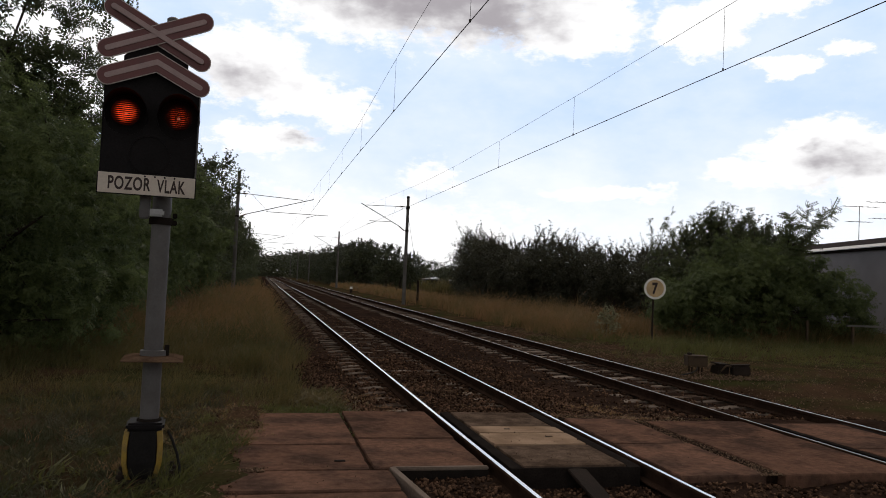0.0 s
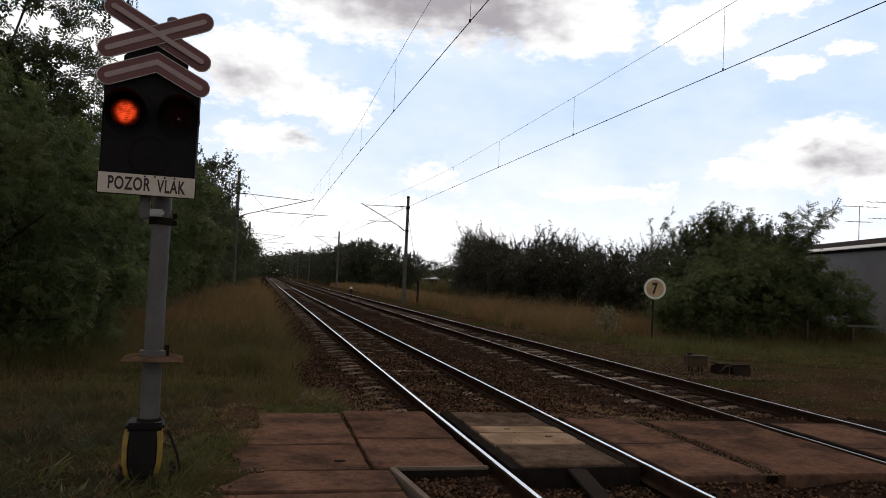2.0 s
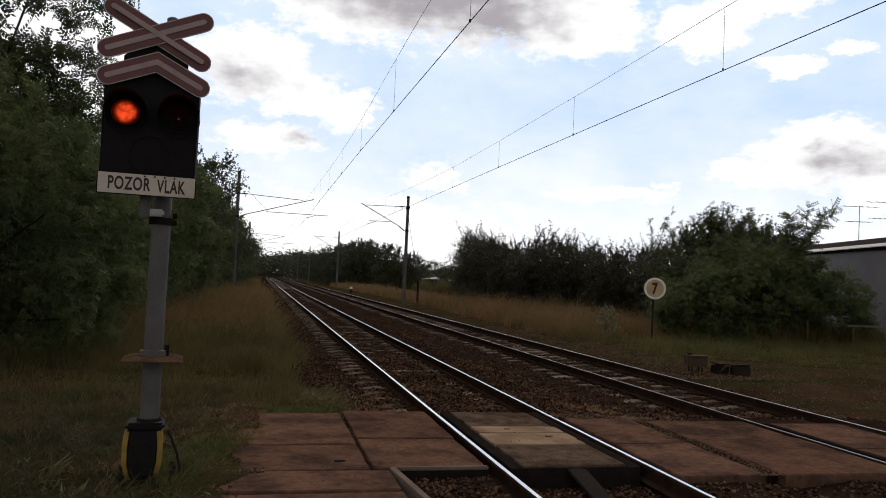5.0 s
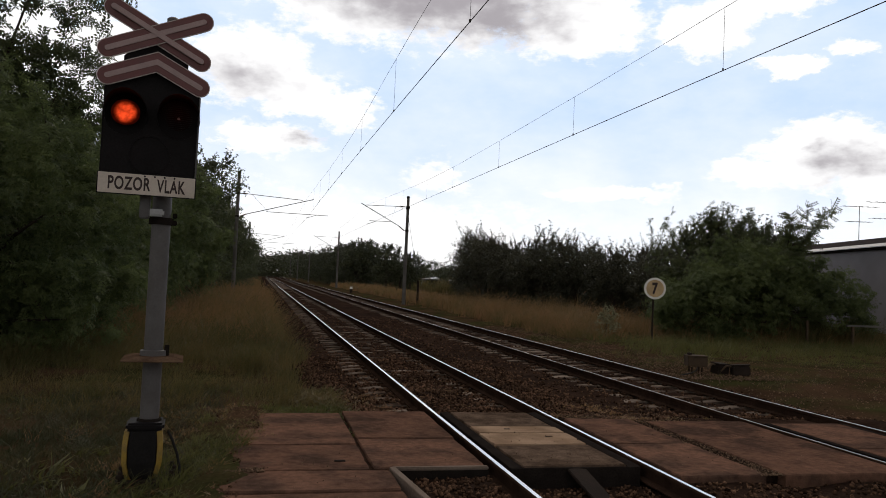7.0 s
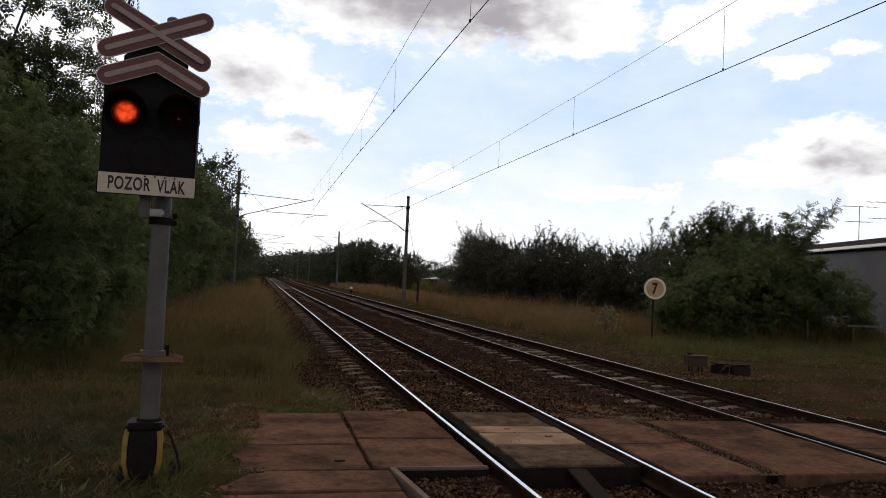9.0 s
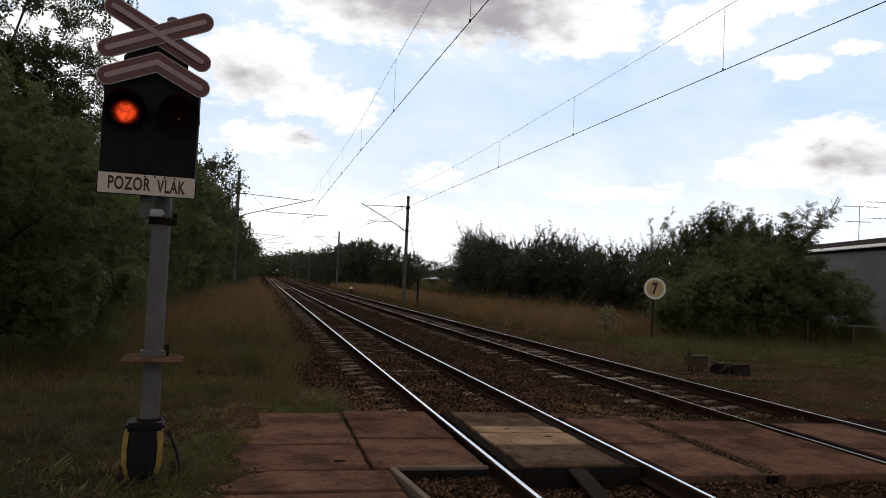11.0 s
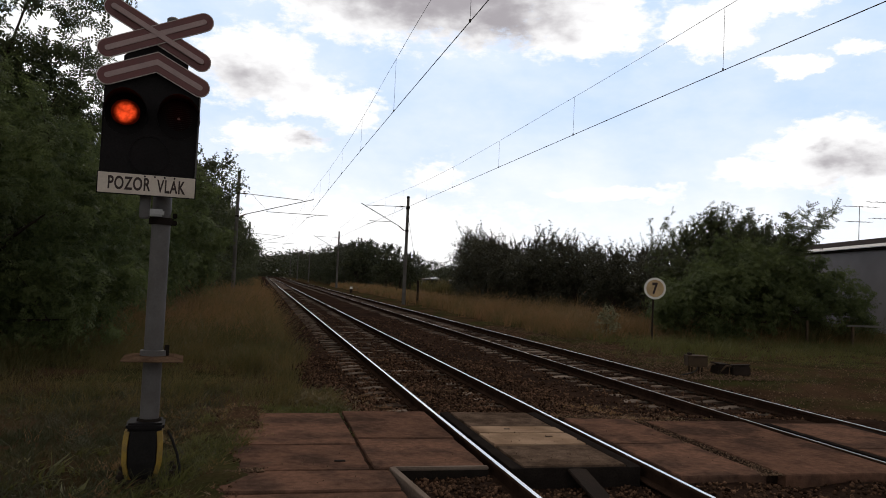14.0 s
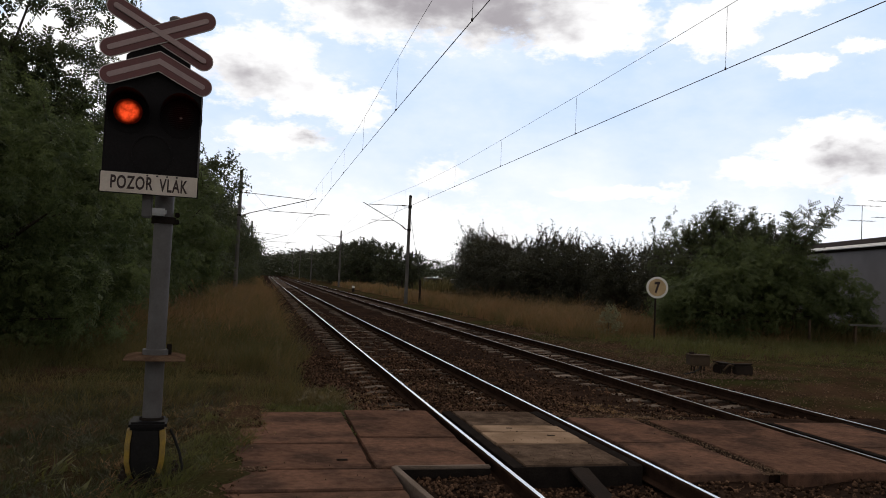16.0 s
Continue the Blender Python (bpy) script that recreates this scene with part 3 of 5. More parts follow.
    for x, y, w in ((-0.12, 8.56, 0.035), (0.24, 8.15, 0.045), (-2.22, 7.12, 0.05)):
        part("lifting_slot", Solid().box(x - w, x + w, y - 0.014, y + 0.014, -0.01, 0.0065), OLD_DARK, CROSSING, bevel=0.002)


build_crossing()


# ---- loose stones ----
def stones(name, count, area, size, seed, material, zfun, label):
    rng = np.random.default_rng(seed)
    base = np.array([(1, 0, 0), (-1, 0, 0), (0, 1, 0), (0, -1, 0), (0, 0, 1), (0, 0, -1)], float)
    tri = np.array([(0, 2, 4), (2, 1, 4), (1, 3, 4), (3, 0, 4), (2, 0, 5), (1, 2, 5), (3, 1, 5), (0, 3, 5)])
    vs, n = [], 0
    while n < count:
        x0, x1, y0, y1 = area[rng.integers(len(area))]
        x, y = rng.uniform(x0, x1), y0 + (y1 - y0) * rng.random() ** 1.7
        s = rng.uniform(*size)
        q = Euler(rng.uniform(0, 6.3, 3)).to_matrix()
        p = base * (s * rng.uniform(0.6, 1.25, (6, 3)))
        p = p @ np.array(q).T + (x, y, zfun(x, y) + s * 0.35)
        vs.append(p)
        n += 1
    v = np.concatenate(vs)
    f = (tri[None] + 6 * np.arange(n)[:, None, None]).reshape(-1, 3)
    me = bpy.data.meshes.new(name)
    me.vertices.add(len(v))
    me.vertices.foreach_set("co", v.astype(np.float32).ravel())
    me.loops.add(f.size)
    me.loops.foreach_set("vertex_index", f.astype(np.int32).ravel())
    me.polygons.add(len(f))
    me.polygons.foreach_set("loop_start", np.arange(0, f.size, 3, dtype=np.int32))
    me.update(calc_edges=True)
    me.materials.append(material)
    return tagged(new(name, me), label, "stones", kind="stuff")


stones("ballast_stones", 20000, [(-2.2, 6.4, 9.75, 36), (-2.2, 2.4, 9.75, 18)], (0.014, 0.036), 1, STONE, ballast_z, "loose rust-brown ballast stones between the sleepers")
stones("ballast_stones", 6000, [(-1.68, -0.85, 4.6, 6.78), (-0.68, 0.68, 4.6, 6.75), (0.82, 3.4, 4.6, 6.4)], (0.011, 0.028), 2, STONE, ballast_z, "rust-brown ballast stones in the open pit beside the slabs")
stones("loose_gravel", 1500, [(1.74, 2.0, 6.4, 9.1), (1.72, 1.95, 6.4, 9.2), (0.9, 2.6, 9.1, 9.7)], (0.004, 0.013), 4, DIRT_STONE, lambda x, y: -0.012, "fine brown gravel lying in slab joints")
stones("slab_grit", 160, [(-3.25, -2.9, 6.74, 6.88)], (0.005, 0.014), 11, DIRT_STONE, lambda x, y: 0.002, "pale sandy crumbs at a slab corner")
stones("slab_grit", 260, [(-3.05, -0.95, 6.9, 9.6), (-3.05, -1.9, 4.8, 6.8), (0.95, 3.3, 6.5, 9.0), (-0.5, 0.5, 6.9, 9.7)], (0.003, 0.009), 8, DIRT_STONE, lambda x, y: 0.0, "fine grit and crumbs scattered over the slabs")
stones("soil_crumbs", 1100, [(-3.5, -3.1, 5.0, 9.8), (-3.3, -2.95, 8.6, 9.8)], (0.004, 0.014), 9, STONE, lambda x, y: 0.005, "crumbs of dry soil and leaf bits along the slab edge")
stones("loose_gravel", 9000, [(6.0, 16, 7.5, 19), (6.0, 9, 15, 32)], (0.008, 0.024), 6, DIRT_STONE, lambda x, y: -0.21, "scattered gravel on bare ground beside the track")


# ---- crossing signal ----
def capsule(a, b, w, n=10):
    """Outline of a bar with round ends between two points in x, z."""
    ax, az, bx, bz = *a, *b
    ang = math.atan2(bz - az, bx - ax)
    out = [(bx + w * math.cos(ang - math.pi / 2 + math.pi * i / n), bz + w * math.sin(ang - math.pi / 2 + math.pi * i / n)) for i in range(n + 1)]
    out += [(ax + w * math.cos(ang + math.pi / 2 + math.pi * i / n), az + w * math.sin(ang + math.pi / 2 + math.pi * i / n)) for i in range(n + 1)]
    return out


def chevron(a, c, b, w, n=10):
    """Outline of a bent bar with round ends."""
    a, c, b = Vector(a), Vector(c), Vector(b)
    d0, d1 = (c - a).normalized(), (b - c).normalized()
    n0, n1 = Vector((-d0.y, d0.x)), Vector((-d1.y, d1.x))
    mid = (n0 + n1).normalized()
    mid = mid * (w / mid.dot(n0))
    t0, t1 = math.atan2(d0.y, d0.x), math.atan2(d1.y, d1.x)
    out = [tuple(c - mid)]
    out += [(b.x + w * math.cos(t1 - math.pi / 2 + math.pi * i / n), b.y + w * math.sin(t1 - math.pi / 2 + math.pi * i / n)) for i in range(n + 1)]
    out += [tuple(c + mid)]
    out += [(a.x + w * math.cos(t0 + math.pi / 2 + math.pi * i / n), a.y + w * math.sin(t0 + math.pi / 2 + math.pi * i / n)) for i in range(n + 1)]
    return out


def letters(text, height, width, material, name, parent, m, extrude=0.002, bold=0.0045):
    cu = bpy.data.curves.new(name, "FONT")
    cu.body, cu.size, cu.extrude, cu.align_x, cu.align_y = text, height * 1.4, extrude, "CENTER", "CENTER"
    cu.space_character, cu.offset = 1.12, bold
    tmp = bpy.data.objects.new(name, cu)
    scene.collection.objects.link(tmp)
    bpy.context.view_layer.update()
    me = bpy.data.meshes.new_from_object(tmp.evaluated_get(bpy.context.evaluated_depsgraph_get()))
    bpy.data.objects.remove(tmp)
    co = np.empty(len(me.vertices) * 3, np.float32)
    me.vertices.foreach_get("co", co)
    co = co.reshape(-1, 3)
    lo, hi = co.min(0), co.max(0)
    k = np.array([width / (hi[0] - lo[0]), height / (hi[1] - lo[1]), 1.0])
    co = (co - (lo + hi) / 2) * k
    me.vertices.foreach_set("co", co.astype(np.float32).ravel())
    me.materials.clear()
    me.materials.append(material)
    ob = new(name, me)
    ob.parent = parent
    ob.matrix_basis = m
    return ob


LAMPS = []


def lamp_unit(sig, x, z, lit):
    """A hooded lamp: backplate, visor, and a light behind it that turns to and away."""
    cy = -0.235
    body = Solid().lathe([(0.0, 0.0), (0.150, 0.0), (0.168, 0.012), (0.168, 0.035), (0.150, 0.04), (0.150, 0.02), (0.0, 0.02)], 32, pose(x, cy + 0.03, z, 90))
    lamp = part("lamp", body, BLACK, sig, "black hooded signal lamp", smooth=True)
    n, v, f = 26, [], []
    for i in range(n + 1):
        a = radians(-25 + 230 * i / n)
        depth = (0.06 + 0.20 * max(0.0, math.sin(a)) ** 0.7)
        for r, y in ((0.166, 0.0), (0.162, -depth), (0.157, -depth), (0.160, 0.0)):
            v.append((x + r * math.cos(a), cy - 0.005 + y, z + r * math.sin(a)))
    for i in range(n):
        for k in range(4):
            f.append((4 * i + k, 4 * i + (k + 1) % 4, 4 * i + 4 + (k + 1) % 4, 4 * i + 4 + k))
    if lit:
        part("visor", Solid().add(v, f), BLACK, lamp, smooth=True)
    part("lens", Solid().lathe([(0.0, 0.012), (0.07, 0.009), (0.145, 0.0)], 28, pose(x, cy + 0.006, z, 90)), LENS if lit else BLACK, lamp, "dark red glass lens" if lit else "dark blank lens", smooth=True)
    if lit:
        part("bulb", Solid().lathe([(0.0, 0.012), (0.008, 0.009), (0.012, 0.0)], 12, pose(x, cy - 0.008, z + 0.005, 90)), BULB, lamp, smooth=True)
        r, count, home = 0.104, 13, (x, cy - 0.075, z)
        for i in range(count):
            z0, z1 = -r + 2 * r * i / count, -r + 2 * r * (i + 1) / count
            zm = (z0 + z1) / 2
            w0, w1 = (math.sqrt(max(r * r - q * q, 0.0)) + 0.004 for q in (z0, z1))
            slat = Solid().prism([(-w0, z0), (w0, z0), (w1, z1), (-w1, z1)], 0.0, 0.002)
            me = slat.mesh("light")
            me.materials.append(BLACK)
            me.materials.append(LAMP_RED)
            for p in me.polygons:
                p.material_index = 1 if p.normal.y < -0.9 else 0
            light = part("light", me, BLACK, lamp, "glowing red flashing light segment")
            light.matrix_basis = pose(*home)
            LAMPS.append((light, home, zm, x < -0.1))
    return lamp


def build_signal():
    sig = thing("crossing_signal", "grey pole crossing signal with black lamp box and crossed warning boards", "crossing signal", pose(-3.86, 6.77, -0.05, 0, 0, 5))
    Z = 0.05
    part("pole", Solid().tube((0, 0, 0.35), (0, 0, 3.70), 0.076, 0.076, 28), GALV, sig, "grey painted steel pole", smooth=True)
    part("pole_cap", Solid().lathe([(0.076, 3.70), (0.05, 3.72), (0.05, 3.865), (0.03, 3.88), (0.0, 3.882)], 24), GALV, sig, smooth=True)
    # base boot, black with yellow edges
    boot = Solid()
    rings = []
    for z, w, d in ((0.0, 0.095, 0.10), (0.06, 0.125, 0.125), (0.16, 0.15, 0.14), (0.30, 0.152, 0.14), (0.425, 0.135, 0.13)):
        rings.append([(w * sx - 0.035, d * sy, z) for sx, sy in ((-1, -0.75), (-0.75, -1), (0.75, -1), (1, -0.75), (1, 0.75), (0.75, 1), (-0.75, 1), (-1, 0.75))])
    v = [p for r in rings for p in r]
    f = [(8 * j + i, 8 * j + (i + 1) % 8, 8 * j + 8 + (i + 1) % 8, 8 * j + 8 + i) for j in range(4) for i in range(8)] + [tuple(range(32, 40)), tuple(range(7, -1, -1))]
    part("base_boot", boot.add(v, f), RUBBER, sig, "black plastic base boot", bevel=0.012)
    for sx in (-1, 1):
        s = Solid()
        pts = [(0.0, 0.066, 0.10), (0.06, 0.092, 0.128), (0.16, 0.113, 0.143), (0.30, 0.115, 0.143), (0.415, 0.104, 0.133)]
        v, f = [], []
        for z, w, d in pts:
            v += [(sx * w - 0.035, -d - 0.004, z), (sx * (w + 0.042) - 0.035, -d * 0.72 - 0.006, z), (sx * (w + 0.040) - 0.035, d * 0.6, z), (sx * w * 0.98 - 0.035, -d + 0.02, z)]
        for j in range(4):
            f += [(4 * j + k, 4 * j + (k + 1) % 4, 4 * j + 4 + (k + 1) % 4, 4 * j + 4 + k) for k in range(4)]
        f += [(0, 1, 2, 3), (16, 17, 18, 19)]
        part("yellow_stripe", s.add(v, f), YELLOW, sig, "yellow warning stripe", bevel=0.004)
    part("boot_collar", Solid().box(-0.17, 0.125, -0.15, 0.15, 0.425, 0.485), BLACK, sig, bevel=0.018)
    part("collar_clamp", Solid().lathe([(0.08, 0.48), (0.10, 0.48), (0.095, 0.50), (0.08, 0.505)], 20), STEEL_AND_SHADE, sig, smooth=True)
    part("foot_plate", Solid().box(-0.23, 0.26, -0.2, 0.2, -0.04, 0.025), OLD_DARK, sig, bevel=0.01)
    for x, y in ((-0.19, -0.15), (0.2, -0.15), (0.22, 0.0), (-0.19, 0.15), (0.2, 0.15)):
        b = Solid().tube((x, y, 0.0), (x, y, 0.10), 0.016, 0.016, 8).tube((x, y, 0.045), (x, y, 0.075), 0.03, 0.03, 6)
        part("bolt", b, OLD_DARK, sig)
    cable = [(0.15, -0.02, 0.40), (0.19, -0.05, 0.33), (0.235, -0.08, 0.22), (0.262, -0.1, 0.10), (0.26, -0.12, 0.0), (0.235, -0.15, -0.05)]
    part("cable", Solid().path(cable, 0.011, 8), RUBBER, sig, "black cable running into the ground", smooth=True)
    # rusty ring plate
    plate = Solid().lathe([(0.082, 1.024), (0.23, 1.022), (0.338, 0.996), (0.338, 0.989), (0.225, 1.012), (0.082, 1.014)], 4, pose(0, 0, 0, 0, 0, 45))
    part("guard_plate", plate, RUST_PLATE, sig, "rusty square guard plate")
    part("plate_collar", Solid().lathe([(0.080, 1.02), (0.105, 1.02), (0.105, 1.065), (0.080, 1.07)], 20), GALV, sig, smooth=True)
    part("plate_lug", Solid().box(0.085, 0.125, -0.03, 0.02, 1.0, 1.11), STEEL_AND_SHADE, sig, bevel=0.004)
    # brackets
    part("bracket_clamp", Solid().lathe([(0.076, 2.115), (0.097, 2.115), (0.097, 2.172), (0.076, 2.172)], 24), STEEL_AND_SHADE, sig, smooth=True)
    part("bracket", Solid().box(-0.105, 0.022, -0.15, -0.085, 2.176, 2.235), BRIGHT_METAL, sig, "bare metal mounting bracket", bevel=0.014)
    part("bracket_post", Solid().box(-0.168, -0.088, -0.165, -0.085, 2.15, 2.40), GALV, sig, bevel=0.01)
    part("bracket_upper", Solid().box(-0.14, 0.08, -0.16, 0.0, 3.05, 3.12), STEEL_AND_SHADE, sig, bevel=0.008)
    part("clamp_bolt", Solid().box(0.088, 0.125, -0.035, 0.03, 2.115, 2.155).box(0.088, 0.125, -0.035, 0.03, 2.175, 2.215), STEEL_AND_SHADE, sig, bevel=0.006)
    # lamp box, offset to one side of the pole
    cx = -0.115
    g = Solid().prism([(cx - 0.365, 2.46), (cx + 0.365, 2.46), (cx + 0.365, 3.21), (cx + 0.03, 3.42), (cx - 0.03, 3.42), (cx - 0.365, 3.23)], -0.235, -0.095)
    part("lamp_box", g, BLACK, sig, "matt black lamp box", bevel=0.012)
    # pale strip painting the highlight along the box's right edge
    part("box_rim", Solid().box(cx + 0.358, cx + 0.372, -0.25, -0.09, 2.47, 3.17), GALV, sig, "thin grey strip for the highlight on the box's side edge", bevel=0.003)
    lamp_unit(sig, -0.304, 2.975, True)
    lamp_unit(sig, 0.094, 2.972, True)
    lamp_unit(sig, cx - 0.0, 2.66, False)
    board = part("name_board", Solid().box(cx - 0.366, cx + 0.366, -0.262, -0.245, 2.333, 2.495), BOARD_WHITE, sig, "white board lettered in dark brown", bevel=0.003)
    frame_bits = Solid().box(cx - 0.372, cx + 0.372, -0.258, -0.240, 2.327, 2.337).box(cx - 0.372, cx + 0.372, -0.258, -0.240, 2.491, 2.50).box(cx - 0.374, cx - 0.364, -0.258, -0.24, 2.327, 2.50).box(cx + 0.364, cx + 0.374, -0.258, -0.24, 2.327, 2.50)
    part("board_frame", frame_bits, BLACK, board)
    letters("POZOR", 0.108, 0.318, LETTER, "lettering", board, pose(cx - 0.132, -0.2635, 2.417, 90), bold=0.0035)
    letters("VLAK", 0.108, 0.218, LETTER, "lettering", board, pose(cx + 0.183, -0.2635, 2.411, 90), bold=0.0035)
    for i in range(4):
        part("board_rivet", Solid().tube((cx - 0.02 + 0.075 * i, -0.262, 2.482), (cx - 0.02 + 0.075 * i, -0.268, 2.482), 0.008, 0.008, 8), BLACK, board)
    # backing and boards
    part("backing", Solid().prism([(cx - 0.23, 3.36), (cx + 0.26, 3.30), (cx + 0.26, 3.42), (cx + 0.05, 3.60), (cx - 0.05, 3.60), (cx - 0.23, 3.44)], -0.262, -0.235), BLACK, sig)

    def board_set(name, outline, y, label, front):
        b = part(name, Solid().prism(outline(0.078), y, y + 0.012), BOARD_EDGE, sig, label)
        part("red_face", Solid().prism(outline(0.071), y - 0.003, y), BOARD_RED, b, "faded dark red face")
        part("pale_stripe", Solid().prism(outline(0.021), front, y - 0.003), BOARD_PALE, b, "pale reflective stripe")
        return b

    board_set("chevron_board", lambda w: chevron((cx - 0.345, 3.262), (cx + 0.022, 3.413), (cx + 0.360, 3.243), w), -0.285, "bent red and white warning board", -0.291)
    board_set("cross_board", lambda w: capsule((cx - 0.322, 3.815), (cx + 0.358, 3.455), w), -0.285, "red and white crossed warning board", -0.313)
    board_set("cross_board", lambda w: capsule((cx - 0.352, 3.475), (cx + 0.362, 3.785), w), -0.300, "red and white crossed warning board", -0.310)
    return sig


SIGNAL = build_signal()


# ---- overhead line ----
def insulator(s, a, b, r=0.07, k=5):
    a, b = Vector(a), Vector(b)
    for i in range(k):
        c = a.lerp(b, (i + 0.5) / k)
        d = (b - a).normalized() * (b - a).length / k * 0.3
        s.tube(c - d, c + d, r, r * 0.55, 10)
    s.tube(a, b, 0.025, 0.025, 8)
    return s


def mast(x, y, side, height, arm, label=""):
    """A tapered mast with its hinged arm; side is -1 where the arm points to smaller x. arm: reach and heights over the rails."""
    m = thing("catenary_mast", label, "catenary mast", pose(x, y, -0.15), group="catenary masts")
    h = height + 0.15
    z_top0, z_top1, reach_top, z_strut0, z_strut1, reach_strut, z_steady, steady0, steady1, arm0, arm1, z_arm = arm
    s, e = side, 0.15
    part("column", Solid().tube((0, 0, -0.4), (0, 0, h), 0.145, 0.10, 14), MAST, m, smooth=True)
    part("column_cap", Solid().lathe([(0.115, h - 0.12), (0.115, h), (0.0, h + 0.04)], 12), STEEL_AND_SHADE, m, smooth=True)
    for z in (z_strut0 + e, z_top0 + e, h - 0.9):
        part("collar_band", Solid().lathe([(0.10, z - 0.06), (0.145, z - 0.06), (0.145, z + 0.06), (0.10, z + 0.06)], 14), STEEL_AND_SHADE, m)
    k = 0.62 / reach_strut
    part("insulator", insulator(Solid(), (s * 0.2, 0, z_top0 + e), (s * 0.62, 0, z_top0 + e)), INSULATOR, m, "brown glazed insulator", smooth=True)
    part("insulator", insulator(Solid(), (s * 0.2, 0, z_strut0 + e), (s * 0.62, 0, z_strut0 + (z_strut1 - z_strut0) * k + e)), INSULATOR, m, "brown glazed insulator", smooth=True)
    part("top_tube", Solid().tube((s * 0.55, 0, z_top0 + e), (s * reach_top, 0, z_top1 + e), 0.021, 0.021, 8), TUBE, m, smooth=True)
    part("strut_tube", Solid().tube((s * 0.55, 0, z_strut0 + (z_strut1 - z_strut0) * k * 0.9 + e), (s * reach_strut, 0, z_strut1 + e), 0.025, 0.025, 8), TUBE, m, smooth=True)
    part("steady_tube", Solid().tube((s * steady0, 0, z_steady + e), (s * steady1, 0, z_steady + e - 0.02), 0.019, 0.019, 8), TUBE, m, smooth=True)
    part("steady_arm", Solid().path([(s * arm0, 0, z_steady + e), (s * (arm0 * 0.7 + arm1 * 0.3), 0, z_steady + e - 0.1), (s * arm1, 0, z_arm + e)], 0.018, 6), TUBE, m, smooth=True)
    part("stay_wire", Solid().tube((s * 0.9, 0, z_top0 + e), (s * steady0 * 1.05, 0, z_steady + e + 0.02), 0.008, 0.008, 5), WIRE, m)
    return m


MASTS_RIGHT = [56.0, 107.6, 172.0, 226.0, 282.0]
MASTS_LEFT = [53.0, 107.0, 161.0, 215.0, 270.0]
RX, LX = 7.46, -4.76


def build_masts():
    r0 = mast(RX, 56.0, -1, 7.85, (7.06, 7.0, 3.25, 5.27, 7.12, 3.52, 5.88, 1.2, 2.85, 2.3, 3.05, 5.58), "grey concrete catenary mast with hinged arm and guy wire")
    part("guy_wire", Solid().tube((0.1, 0, 6.3), (0.98, -0.3, 1.6), 0.012, 0.012, 5), WIRE, r0)
    for y in MASTS_RIGHT[1:]:
        copy_thing(r0, pose(RX, y, -0.15))
    l0 = mast(LX, 53.0, 1, 8.43, (6.93, 6.74, 4.3, 5.38, 6.85, 5.05, 5.80, 1.9, 6.05, 5.3, 4.55, 5.53), "grey concrete catenary mast with long hinged arm")
    for y in MASTS_LEFT[1:]:
        copy_thing(l0, pose(LX, y, -0.15))
    post = thing("anchor_post", "dark weathered post in dry grass beside the mast", "post", pose(8.45, 55.7, -0.15))
    part("shaft", Solid().tube((0, 0, -0.2), (0, 0, 1.75), 0.09, 0.08, 10), OLD_DARK, post, smooth=True)


build_masts()


def build_wire(name, label, x_support, x_mid, supports, knots, droppers, near=0.0):
    """A contact wire with its carrying wire and droppers."""
    line = thing(name, label, "overhead wire")
    zc = 5.49
    pts_c, pts_m = [], []
    for i, (a, b) in enumerate(zip(supports, supports[1:])):
        for k in range(18):
            t = k / 18
            y = a + (b - a) * t
            sag = 4 * t * (1 - t)
            x = x_support + (x_mid - x_support) * sag + (near * (1 - t) ** 6 if i == 0 else 0)
            pts_c.append((x, y, zc))
            low = float(np.interp(y, [q[0] for q in knots], [q[1] for q in knots]))
            pts_m.append((x, y, low if y < knots[-1][0] else 6.98 - 0.62 * sag))
    c = Solid()
    for a, b in zip(pts_c, pts_c[1:]):
        c.tube(a, b, 0.0075, 0.0075, 6, caps=False)
    part("contact_wire", c, WIRE, line)
    c = Solid()
    for a, b in zip(pts_m, pts_m[1:]):
        c.tube(a, b, 0.0042, 0.0042, 6, caps=False)
    part("carrying_wire", c, WIRE, line)
    ys = [p[1] for p in pts_m]
    for y in droppers:
        z = float(np.interp(y, ys, [p[2] for p in pts_m]))
        x = float(np.interp(y, ys, [p[0] for p in pts_m]))
        part("dropper", Solid().tube((x, y, zc), (x, y, z), 0.0035 if y < 24 else 0.0022, 0.0035 if y < 24 else 0.0022, 5).tube((x, y, zc - 0.012), (x, y, zc + 0.035), 0.016, 0.016, 6), WIRE, line)


build_wire("overhead_line", "dark overhead wires hanging above the near track", -0.15, -0.29, [-4.0] + MASTS_LEFT, [(-4, 7.2), (4, 7.05), (13.5, 6.82), (17, 6.70), (20, 6.57), (23, 6.45), (26, 6.40), (29, 6.39), (35, 6.45), (42, 6.64), (53, 6.90)], [4.8, 10.6, 17.0, 22.8, 28.4, 34.0, 39.6, 45.0, 56, 62, 68, 74])
build_wire("overhead_line", "dark overhead wires hanging above the far track", 4.30, 4.37, [2.0] + MASTS_RIGHT, [(2, 6.85), (11, 6.59), (15, 6.49), (17.7, 6.45), (23.8, 6.37), (30, 6.31), (38, 6.42), (47, 6.68), (56, 6.98)], [5.2, 11.4, 17.7, 23.8, 29.9, 34.9, 41, 47, 62, 68, 74, 80], 0.3)


